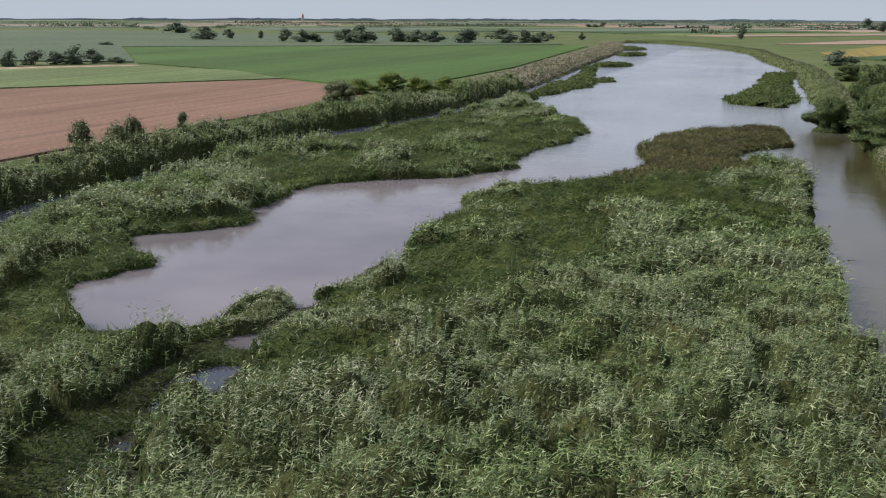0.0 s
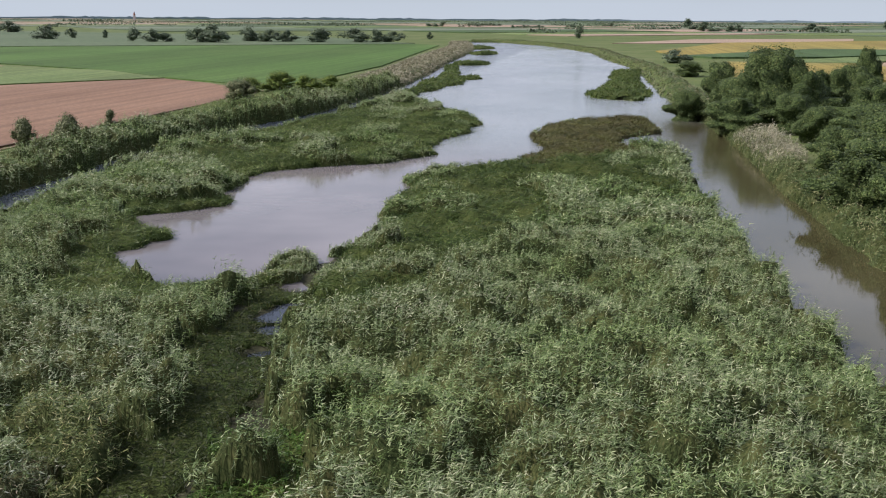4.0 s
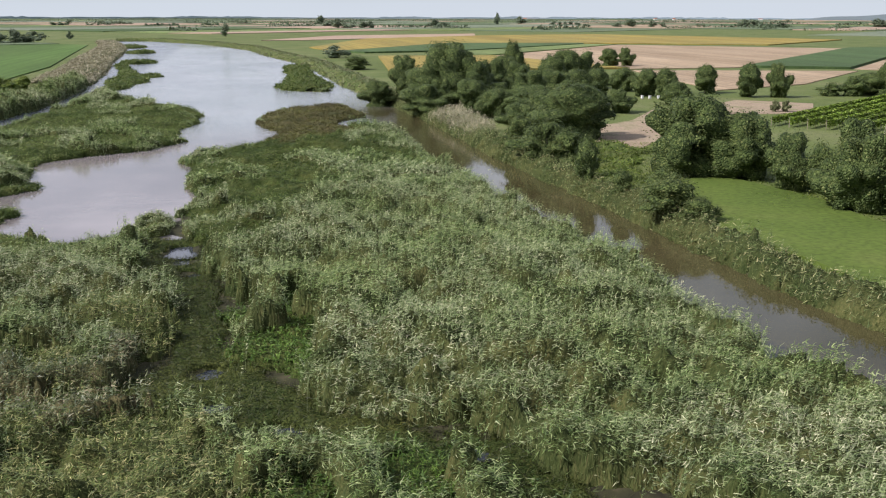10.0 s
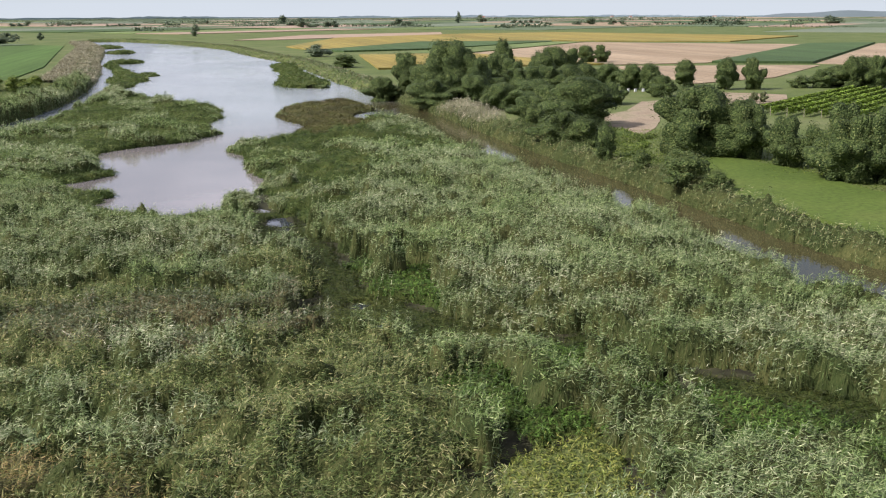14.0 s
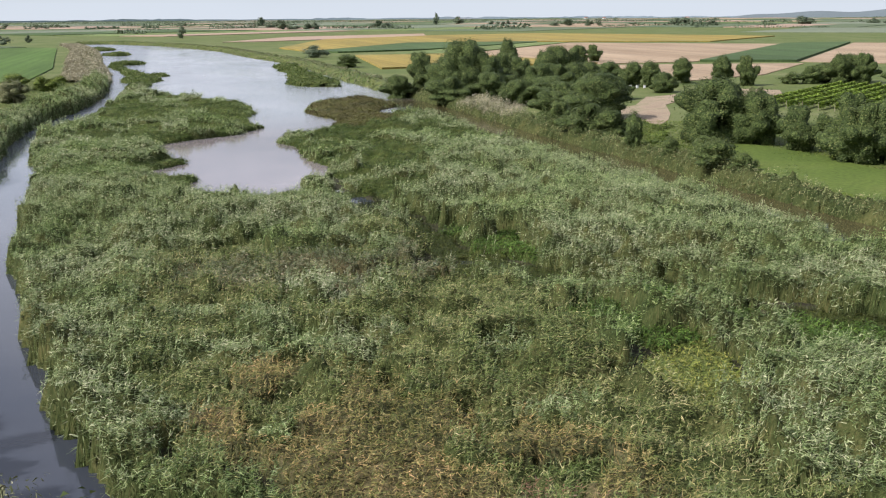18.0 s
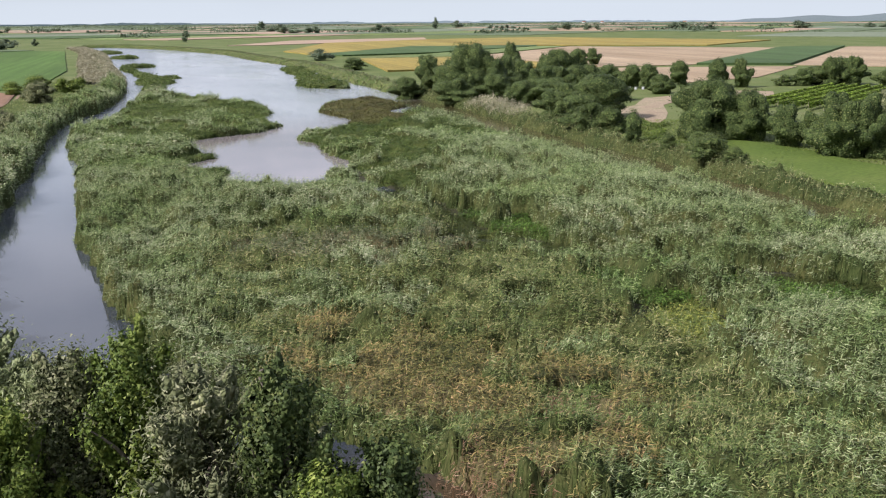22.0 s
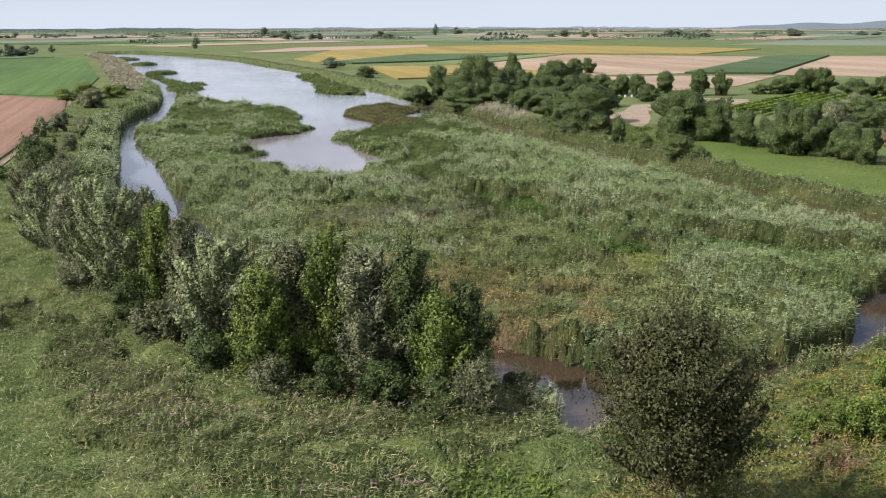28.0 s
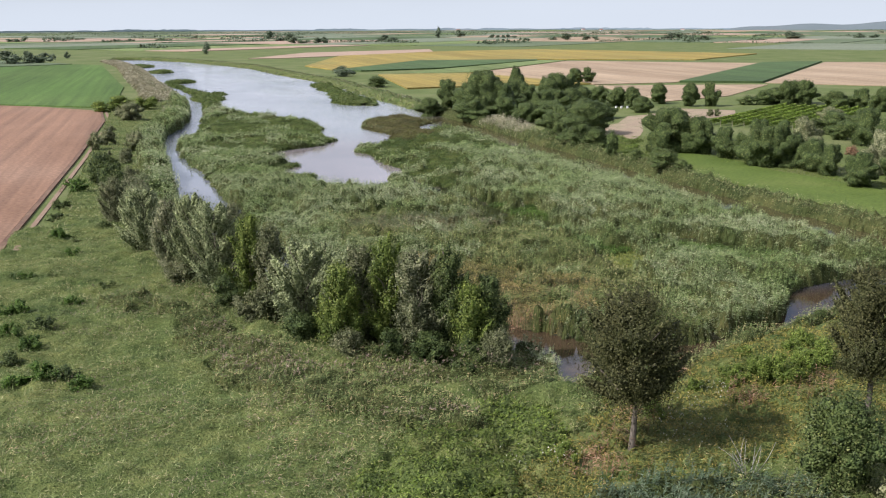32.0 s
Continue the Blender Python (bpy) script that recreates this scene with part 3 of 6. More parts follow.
ISLETS = [np.array([(cx + a * math.cos(k / 20 * math.tau), cy + b * math.sin(k / 20 * math.tau)) for k in range(20)])
          for cx, cy, a, b in ((-72, 455, 9, 12), (-82, 590, 8, 18), (-96, 690, 9, 22), (-58, 345, 5, 8), (-50.6, -56.2, 2.7, 4.4))]
POOLS = [(-32.0, 48.5, 1.7), (-31.6, 51.0, 1.3), (-31.4, 45.0, 1.2), (-30.6, 40.0, 0.9), (-28.5, 13.5, 1.0), (-27.9, 7.5, 0.8), (-24.2, 2.8, 1.1), (-14.2, -2.0, 0.9), (-11.3, -9.0, 0.9), (-6.5, -15.0, 0.8)]
DITCH = smooth_line([(-31.5, 50), (-30.5, 31), (-28, 14), (-22, 4), (-14.5, -1), (-11.5, -8), (-6, -15), (0, -21.5), (3.5, -28)], False)
SIDE_DITCH = smooth_line([(-30, 12), (-38, 9.5), (-47, 8.5)], False)


def basin_map(x, y):
    """Signed distance to the water's outer bank (+ outside) and to the reed beds (+ inside)."""
    d = reach(x, y, BASIN)
    d = np.where(inside(x, y, BASIN), -d, d)
    m = np.full(x.shape, -1e9)
    for poly in (MARSH, ISLAND, *ISLETS):
        e = reach(x, y, poly)
        m = np.maximum(m, np.where(inside(x, y, poly), e, -e))
    wob = (rough(x, y, 7, 3) - 0.5) * 3.2 + (rough(x, y, 2.2, 4) - 0.5) * 1.5
    m = m + wob * np.clip((y + 60) / 60, 0.35, 1.0)
    d = d + wob * 0.35
    for px, py, r in POOLS:
        m = np.minimum(m, np.hypot(x - px, y - py) - r)
    return d, m


def ground_height(x, y, d, m):
    dd, mm = d, m
    land = WATER_Z + np.clip(dd, -1.5, 3.5) / 3.5 * 1.35 + np.clip((dd - 3.5) / 20, 0, 1) * 0.3
    bed = WATER_Z - 0.7 + np.clip(mm + 1.0, 0, 1.6) / 1.6 * 0.9
    return np.where(dd > 0, land, np.where(mm > -1.0, bed, np.minimum(land, WATER_Z - 0.7)))


GX0, GX1, GY0, GY1, GS = -135.0, 75.0, -150.0, 300.0, 0.5
gx, gy = np.meshgrid(np.arange(GX0, GX1, GS), np.arange(GY0, GY1, GS), indexing="ij")
MAP_D, MAP_M = basin_map(gx, gy)


def plan_at(x, y):
    i = np.clip(((x - GX0) / GS).round().astype(int), 0, MAP_D.shape[0] - 1)
    j = np.clip(((y - GY0) / GS).round().astype(int), 0, MAP_D.shape[1] - 1)
    return MAP_D[i, j], MAP_M[i, j]


# ---- mesh helpers ----


def mesh_from(name, verts, faces, material, smooth=False):
    me = bpy.data.meshes.new(name)
    verts = np.ascontiguousarray(verts, np.float32)
    faces = np.ascontiguousarray(faces, np.int32)
    n, k = faces.shape
    me.vertices.add(len(verts))
    me.vertices.foreach_set("co", verts.ravel())
    me.loops.add(n * k)
    me.loops.foreach_set("vertex_index", faces.ravel())
    me.polygons.add(n)
    me.polygons.foreach_set("loop_start", np.arange(0, n * k, k, dtype=np.int32))
    me.polygons.foreach_set("use_smooth", np.full(n, smooth))
    me.update(calc_edges=True)
    me.materials.append(material)
    return me


def two_layers(name, upper, lower, lower_faces, top_material, low_material):
    """Loose leaf triangles over a closed mass below them, in one mesh."""
    n = len(upper) // 3
    f = np.concatenate([np.arange(3 * n).reshape(-1, 3), np.asarray(lower_faces) + 3 * n])
    me = mesh_from(name, np.concatenate([upper, lower]), f, top_material)
    me.materials.append(low_material)
    me.polygons.foreach_set("material_index", np.repeat(np.array([0, 1], np.int32), [n, len(f) - n]))
    me.polygons.foreach_set("use_smooth", np.repeat(np.array([False, True]), [n, len(f) - n]))
    me.update()
    return me


def hang(name, me, parent, label=""):
    ob = new(name, me)
    ob.parent = parent
    if label:
        tagged(ob, label)
    return ob


def part(name, bm, material, parent, label=""):
    me = bpy.data.meshes.new(name)
    bm.to_mesh(me)
    bm.free()
    me.materials.append(material)
    return hang(name, me, parent, label)


def blades(p, az, pitch, length, width, droop, rng):
    """Narrow pointed blades, one triangle each."""
    n = len(p)
    h = np.stack([np.cos(az), np.sin(az), np.zeros(n)], 1)
    side = np.stack([-np.sin(az), np.cos(az), np.zeros(n)], 1)
    up = np.array([0, 0, 1.0])
    roll = rng.uniform(-0.9, 0.9, n)[:, None]
    side = side * np.cos(roll) + up * np.sin(roll)
    way = h * np.cos(pitch)[:, None] + up * np.sin(pitch)[:, None]
    L, W = length[:, None], width[:, None]
    tip = p + way * L - up * (droop[:, None] * L)
    return np.stack([p - side * W * 0.5, p + side * W * 0.5, tip], 1).reshape(-1, 3)


def scatter(rng, box, spacing):
    x0, y0, x1, y1 = box
    x, y = np.meshgrid(np.arange(x0, x1, spacing), np.arange(y0, y1, spacing), indexing="ij")
    x = x.ravel() + rng.uniform(-0.5, 0.5, x.size) * spacing
    y = y.ravel() + rng.uniform(-0.5, 0.5, y.size) * spacing
    return x, y


def stand(x, y, d, m, height, clump, gap_size, seed, lift):
    """Tussocks: their density and the height of the stand at a place."""
    tuft = 0.55 * rough(x, y, gap_size, seed + 5) + 0.3 * rough(x + 7.3, y, gap_size * 0.5, seed + 7) + 0.15 * rough(x, y, gap_size * 4, seed + 6)
    h = height * (1 + clump * (tuft - 0.55) * 2.4) * (1 + clump * (rough(x, y, 11, seed + 8) - 0.5))
    if lift is not None:
        h = h * np.where(inside(x, y, lift) & (d < -19), 1.2, 1.0)
    h = h * np.where((x > 0) & (d > -17) & (d < -3) & (y > -25), 0.84, 1.0)
    low_shore = (y > 45) & (d < -6) & (x < 1) | (y > 170) & (d < -1)
    return tuft, h * np.where(low_shore, np.clip(0.42 + m * 0.14, 0.42, 1.0), 1.0)


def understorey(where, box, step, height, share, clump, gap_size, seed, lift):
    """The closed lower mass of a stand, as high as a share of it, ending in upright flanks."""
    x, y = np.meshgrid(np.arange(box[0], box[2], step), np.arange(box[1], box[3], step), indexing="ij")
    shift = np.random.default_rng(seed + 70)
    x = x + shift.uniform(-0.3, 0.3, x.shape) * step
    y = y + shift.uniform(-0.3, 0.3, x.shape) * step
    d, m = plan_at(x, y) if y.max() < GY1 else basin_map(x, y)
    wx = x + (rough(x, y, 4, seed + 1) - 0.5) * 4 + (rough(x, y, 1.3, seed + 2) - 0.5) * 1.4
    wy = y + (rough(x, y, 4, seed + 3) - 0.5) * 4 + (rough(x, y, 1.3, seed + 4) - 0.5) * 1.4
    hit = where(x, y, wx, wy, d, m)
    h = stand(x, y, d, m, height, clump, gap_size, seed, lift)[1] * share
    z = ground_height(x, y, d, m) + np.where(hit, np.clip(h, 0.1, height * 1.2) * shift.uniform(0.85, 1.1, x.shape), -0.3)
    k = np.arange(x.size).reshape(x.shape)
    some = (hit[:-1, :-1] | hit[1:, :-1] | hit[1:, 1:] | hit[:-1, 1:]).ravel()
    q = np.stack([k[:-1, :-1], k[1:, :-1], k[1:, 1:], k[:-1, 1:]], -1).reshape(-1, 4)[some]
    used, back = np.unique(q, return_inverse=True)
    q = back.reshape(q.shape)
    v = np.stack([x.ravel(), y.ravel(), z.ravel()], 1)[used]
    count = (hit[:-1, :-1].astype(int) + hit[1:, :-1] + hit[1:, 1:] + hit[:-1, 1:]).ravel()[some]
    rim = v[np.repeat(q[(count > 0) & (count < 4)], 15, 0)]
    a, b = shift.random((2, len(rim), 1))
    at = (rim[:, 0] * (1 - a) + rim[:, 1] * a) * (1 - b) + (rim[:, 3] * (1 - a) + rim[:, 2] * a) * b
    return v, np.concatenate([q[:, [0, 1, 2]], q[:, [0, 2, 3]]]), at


def cover(name, label, material, where, box, spacing, height, per_stem, length, width, seed, stem=True, wind=0.9, rise=(0.5, 1.0), category="reeds", clump=0.35, plume=0.12, gaps=0.3, gap_size=1.5, lift=None, mass=0.0, under=None):
    """A stand of reeds, sedge or grass: tussocks of stems with drooping blades that stream with the wind."""
    rng = np.random.default_rng(seed)
    x, y = scatter(rng, box, spacing)
    d, m = plan_at(x, y) if y.max() < GY1 else basin_map(x, y)
    wx = x + (rough(x, y, 4, seed + 1) - 0.5) * 4 + (rough(x, y, 1.3, seed + 2) - 0.5) * 1.4 + rng.normal(0, 0.7, len(x))
    wy = y + (rough(x, y, 4, seed + 3) - 0.5) * 4 + (rough(x, y, 1.3, seed + 4) - 0.5) * 1.4 + rng.normal(0, 0.7, len(x))
    tuft, h = stand(x, y, d, m, height, clump, gap_size, seed, lift)
    keep = where(x, y, wx, wy, d, m) & (tuft > 0.5 - 0.5 * (1 - gaps) + rng.uniform(-0.1, 0.1, len(x)))
    x, y, d, m, h = x[keep], y[keep], d[keep], m[keep], h[keep]
    z = ground_height(x, y, d, m) - 0.03
    n = len(x)
    h = np.clip(h * rng.normal(1, 0.08, n), height * 0.3, height * 1.6)
    lean_az = wind_az(x, y, seed) + rng.normal(0, 0.6, n)
    lean = rng.uniform(0.02, 0.22, n) * h
    base = np.stack([x, y, z], 1)
    head = base + np.stack([np.cos(lean_az) * lean, np.sin(lean_az) * lean, h], 1)
    parts = []
    if stem:
        show = (m < 2.5) | (rng.random(n) < (0.1 if mass else 0.3))
        sa = rng.uniform(0, math.tau, n)
        o = (np.stack([np.cos(sa), np.sin(sa), np.zeros(n)], 1) * (width * 0.25))[show]
        parts.append(np.stack([base[show] - o, base[show] + o, head[show]], 1).reshape(-1, 3))
    for k in range(per_stem):
        f = rise[0] + (rise[1] - rise[0]) * ((k + rng.uniform(0.0, 1.0, n)) / per_stem)
        p = base + (head - base) * f[:, None]
        az = np.where(rng.random(n) < wind, lean_az + rng.normal(0, 0.9, n), rng.uniform(0, math.tau, n))
        pitch = rng.uniform(0.05, 1.1, n)
        parts.append(blades(p, az, pitch, length * rng.uniform(0.65, 1.35, n), width * rng.uniform(0.65, 1.35, n), rng.uniform(0.1, 0.6, n), rng))
    if plume > 0:
        sel = rng.random(n) < plume
        q = head[sel]
        k = len(q)
        parts.append(blades(q, lean_az[sel], rng.uniform(0.6, 1.2, k), np.full(k, length * 0.55), np.full(k, width * 1.6), rng.uniform(0.2, 0.5, k), rng))
    v = np.concatenate(parts)
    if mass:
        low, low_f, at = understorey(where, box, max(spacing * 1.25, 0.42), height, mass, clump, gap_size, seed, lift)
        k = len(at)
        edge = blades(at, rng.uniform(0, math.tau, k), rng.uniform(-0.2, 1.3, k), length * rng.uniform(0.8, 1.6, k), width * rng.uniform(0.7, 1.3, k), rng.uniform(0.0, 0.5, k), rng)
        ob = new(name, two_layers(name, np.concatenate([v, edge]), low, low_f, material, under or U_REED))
    else:
        ob = new(name, mesh_from(name, v, np.arange(len(v)).reshape(-1, 3), material))
    return tagged(ob, label, category, kind="stuff")


def wind_az(x, y, seed):
    return -0.5 + (rough(x, y, 14, seed + 9) - 0.5) * 2.2


# ---- ground, water, fields ----
fine_x = np.arange(-130, 72, 2.0)
out = np.geomspace(1, 4800, 34)
xs = np.concatenate([-130 - out[::-1], fine_x, 71 + out])
ys = np.concatenate([-101 - np.geomspace(1, 4500, 30)[::-1], np.arange(-100, 262, 2.0), np.arange(262, 880, 4.0), 880 + np.geomspace(2, 3950, 36)])
X, Y = np.meshgrid(xs, ys, indexing="ij")
D, Mh = basin_map(X, Y)
Z = ground_height(X, Y, D, Mh) + (rough(X, Y, 6, 21) - 0.5) * 0.12 * (D > 2)
idx = np.arange(X.size).reshape(X.shape)
gf = np.stack([idx[:-1, :-1], idx[1:, :-1], idx[1:, 1:], idx[:-1, 1:]], -1).reshape(-1, 4)
ground = new("ground", mesh_from("ground", np.stack([X, Y, Z], -1).reshape(-1, 3), gf, M_GROUND, True))
tagged(ground, "flat grassy plain with wet marsh banks reaching the horizon", "ground", kind="structure")

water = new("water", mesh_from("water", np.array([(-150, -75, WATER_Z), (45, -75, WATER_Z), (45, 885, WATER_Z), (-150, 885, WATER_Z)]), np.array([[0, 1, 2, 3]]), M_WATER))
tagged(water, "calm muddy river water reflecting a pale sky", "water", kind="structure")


def field(name, pts, top, material, label, low=-0.5):
    """A crop or bare field as a low slab with upright edges."""
    bm = bmesh.new()
    v = [bm.verts.new((x, y, top)) for x, y in pts]
    w = [bm.verts.new((x, y, low)) for x, y in pts]
    f = bm.faces.new(v)
    for i in range(len(v)):
        j = (i + 1) % len(v)
        bm.faces.new((v[i], w[i], w[j], v[j]))
    bmesh.ops.recalc_face_normals(bm, faces=bm.faces[:])
    if f.normal.z < 0:
        bmesh.ops.reverse_faces(bm, faces=bm.faces[:])
    me = bpy.data.meshes.new(name)
    bm.to_mesh(me)
    bm.free()
    me.materials.append(material)
    return tagged(new(name, me), label, "field", "farm fields", "structure")


field("field_brown", [(-108, -120), (-107, 12), (-106, 43), (-104, 109), (-102.3, 203), (-105, 246), (-128, 272), (-152, 291), (-204, 223), (-290, 120), (-420, -120)],
      0.08, M_BROWN, "harvested reddish-brown field beside the dike")
field("field_track", [(-105.0, -120), (-104.0, 12), (-103.0, 43), (-101.2, 109), (-99.6, 205), (-103.0, 249), (-103.8, 248), (-100.4, 204), (-102, 109), (-103.8, 43), (-104.8, 12), (-105.8, -120)],
      -0.02, M_TRACK, "narrow beaten dirt track along the brown field")
field("field_margin", [(-107, -120), (-106, 12), (-105, 43), (-103.1, 109), (-101.4, 203.5), (-104.4, 247), (-105, 246.4), (-102.2, 203), (-103.9, 109), (-105.9, 43), (-106.9, 12), (-108, -120)],
      0.14, M_MARGIN, "dark ploughed furrow at the field's edge")
field("field_pale_strip", [(-152.5, 292), (-205, 224), (-291, 121), (-420, -100), (-640, 0), (-300, 270), (-243, 344), (-191, 328)], 0.35, M_CROP_PALE, "pale green crop strip beyond the brown field")
field("field_straw_strip", [(-243.5, 345), (-300.5, 270), (-420, 150), (-430, 160), (-310, 285), (-252, 352)], 0.3, M_STUBBLE, "narrow straw-coloured strip in front of trees")
field("field_green", [(-106, 262), (-101, 300), (-101, 390), (-112, 520), (-126, 690), (-147, 716), (-270, 632), (-400, 549), (-262, 368), (-191, 329.5), (-153, 294)], 0.25, M_CROP, "large bright green crop field")
field("field_green_far", [(-150, 722), (-272, 637), (-405, 553), (-268, 374), (-700, 300), (-1500, 700), (-900, 1150), (-300, 950)], 0.4, M_FAR_GREEN, "green field muted by painted haze in front of a row of trees")
field("field_sunflower_near", [(47, 467), (106, 466), (131, 335), (62, 335), (32, 330)], 0.6, M_SUNFLOWER, "yellow sunflower field beside the wood")
field("field_sunflower_far", [(22, 610), (88, 836), (223, 949), (356, 995), (492, 740), (351, 614), (233, 677), (130, 690), (32, 538)], 0.6, M_SUNFLOWER, "broad ochre-yellow sunflower field")
field("field_pinkish", [(-4, 795), (73, 967), (240, 1060), (215, 952), (86, 842), (30, 800)], 0.3, M_PINK, "pinkish harvested strip near the lake")
field("field_green_strip", [(46, 515), (107, 537), (222, 650), (232, 673), (130, 686), (33, 536)], 0.8, M_CROP_DARK, "green crop strip between sunflowers")
field("field_pale_wedge", [(57, 469), (114, 534), (223.5, 648), (245, 640), (107, 470)], 0.6, M_CROP_PALE, "pale green wedge beside the stubble")
field("field_stubble_large", [(107, 467), (245, 640), (365, 541), (180, 336), (131, 332.5)], 0.15, M_STUBBLE, "wide straw-coloured harvested field")
field("field_maize", [(182, 335.5), (367, 541), (423, 544), (220, 317)], 0.9, M_CROP_DARK, "dark green maize field")
field("field_stubble_far", [(221, 316), (425, 543), (700, 330), (500, 90), (254, 280)], 0.12, M_STUBBLE, "pale harvested field with straight drill lines")
field("field_stubble_low", [(128, 324), (214, 303), (152, 239), (112, 220)], 0.1, M_STUBBLE, "small harvested field behind the orchard trees")
field("field_meadow", [(24, 70), (33, 72), (39, 76), (42.5, 56), (41, 43), (44, 30), (46, 11), (48, -20), (44, -60), (31, -60), (29, -30), (27, -7), (25, 15), (24, 40)], 0.07, M_MEADOWSOIL, "mown bright green meadow between trees and river")
field("field_clearing", [(33.7, 114.5), (36.5, 109.4), (40.2, 104.3), (46, 112), (53, 124), (62.5, 144), (72, 154), (85.3, 154.9), (92, 153), (101.1, 154.5), (108, 163), (115.6, 175.2), (108, 183), (101.1, 188.2), (90, 178), (75.6, 168.8), (68.8, 166.7), (55.4, 145.9), (46.8, 139), (40, 126)], -0.05, M_DIRT, "bare dirt clearing and path between trees")

rng = np.random.default_rng(11)
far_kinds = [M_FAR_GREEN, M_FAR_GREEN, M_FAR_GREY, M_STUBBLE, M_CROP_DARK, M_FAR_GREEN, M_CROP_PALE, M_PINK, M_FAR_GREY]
far_words = {"hazed_green_field": "distant green field", "hazed_grey_green_field": "distant green field greyed by painted haze", "straw_stubble": "distant straw-coloured harvested field",
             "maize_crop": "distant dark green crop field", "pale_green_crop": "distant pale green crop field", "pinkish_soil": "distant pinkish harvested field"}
u, v = Vector((0.74, 0.67)), Vector((-0.67, 0.74))
a = -3600.0
while a < 4200:
    wide = rng.uniform(140, 420)
    b = -3200.0
    while b < 4400:
        deep = rng.uniform(60, 200) if b < 2200 else rng.uniform(150, 380)
        c = [u * (a + 6) + v * (b + 4), u * (a + wide) + v * (b + 4), u * (a + wide) + v * (b + deep), u * (a + 6) + v * (b + deep)]
        if all(math.hypot(p.x, p.y) < 4700 and p.y > 100 and (p.y > 1000 + 0.15 * abs(p.x) or p.x > 520) and p.y > abs(p.x) * 0.45 for p in c):
            mat = far_kinds[rng.integers(len(far_kinds))]
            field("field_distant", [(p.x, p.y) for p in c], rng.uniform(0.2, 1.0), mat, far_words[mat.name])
        b += deep
    a += wide

# ---- trees ----


def tube(points, radii, sides=7):
    p = np.array(points, float)
    rings = []
    for i in range(len(p)):
        w = Vector(p[min(i + 1, len(p) - 1)] - p[max(i - 1, 0)]).normalized()
        q = w.to_track_quat("Z", "Y")
        rings.append([p[i] + np.array(q @ Vector((math.cos(k / sides * math.tau), math.sin(k / sides * math.tau), 0))) * radii[i] for k in range(sides)])
    verts = np.array(rings).reshape(-1, 3)
    faces = [[i * sides + k, i * sides + (k + 1) % sides, (i + 1) * sides + (k + 1) % sides, (i + 1) * sides + k] for i in range(len(p) - 1) for k in range(sides)]
    return verts, np.array(faces)


def bent(a, b, bow, rng, n=5):
    a, b = np.array(a, float), np.array(b, float)
    off = rng.normal(0, bow, 3)
    return [a + (b - a) * s + off * math.sin(s * math.pi) for s in np.linspace(0, 1, n)]


def sprays(p, q, length, width, droop, rng):
    """Leaf sprays whose faces look outwards from their clump, with much scatter."""
    n = len(p)
    nrm = q + rng.normal(0, 0.42, (n, 3)) + np.array([0, 0, 0.25])
    nrm /= np.linalg.norm(nrm, axis=1)[:, None]
    a = np.cross(nrm, rng.normal(0, 1, (n, 3)) + np.array([0, 0, -1.5 * droop]))
    a /= np.linalg.norm(a, axis=1)[:, None]
    b = np.cross(nrm, a)
    L, W = length[:, None], width[:, None]
    up = np.array([0, 0, 1.0])
    return np.stack([p - b * L * 0.5 - a * W * 0.5, p - b * L * 0.5 + a * W * 0.5, p + b * L * 0.5 - up * L * droop * 0.4], 1).reshape(-1, 3)


SHAPES = {
    # crown's low edge, widest height, clump size, leaf length, leaf width, droop
    "broad": (0.02, 0.48, 0.165, 0.24, 0.19, 0.1),
    "bush": (0.0, 0.45, 0.22, 0.3, 0.24, 0.1),
    "shrub": (0.0, 0.48, 0.19, 0.17, 0.13, 0.1),
    "willow": (0.06, 0.55, 0.155, 0.21, 0.065, 0.5),
    "poplar": (0.05, 0.4, 0.125, 0.16, 0.12, 0.2),
    "lone": (0.34, 0.6, 0.125, 0.14, 0.095, 0.2),
    "far": (0.02, 0.5, 0.25, 0.9, 0.75, 0.1),
}


def blob_template(cuts):
    bm = bmesh.new()
    bmesh.ops.create_icosphere(bm, subdivisions=cuts, radius=1)
    v = np.array([q.co[:] for q in bm.verts])
    f = np.array([[q.index for q in t.verts] for t in bm.faces])
    bm.free()
    return v, f


BLOB_V, BLOB_F = blob_template(2)


def masses(centres, axes, rng):
    """Uneven clumps of foliage round the given centres, each with its three half-axes."""
    vs, fs = [], []
    for i, (c, a) in enumerate(zip(centres, axes)):
        k = rng.uniform(0, 9, 3)
        wob = 1 + 0.22 * np.sin(BLOB_V @ np.array([4.1, 2.3, 3.2]) + k[0]) + 0.16 * np.sin(BLOB_V @ np.array([-3.0, 5.2, 2.1]) + k[1]) + rng.normal(0, 0.1, len(BLOB_V))
        vs.append(c + (BLOB_V * wob[:, None]) @ a)
        fs.append(BLOB_F + i * len(BLOB_V))
    v = np.concatenate(vs)
    v[:, 2] = np.maximum(v[:, 2], 0.05)
    return v, np.concatenate(fs)


HULL_V, HULL_F = blob_template(4)


def hull(centres, sizes, middle, rng):
    """One closed, lobed inner mass that follows the clumps of a round crown."""
    far = np.zeros(len(HULL_V))
    for c, r in zip(centres - middle, sizes):
        along = HULL_V @ c
        off = r * r - (c @ c - along * along)
        far = np.maximum(far, np.where(off > 0, along + np.sqrt(np.maximum(off, 0)), 0))
    far = np.maximum(far, np.percentile(far, 12)) * rng.normal(1, 0.035, len(far))
    v = middle + HULL_V * far[:, None]
    v[:, 2] = np.maximum(v[:, 2], 0.05)
    return v, HULL_F


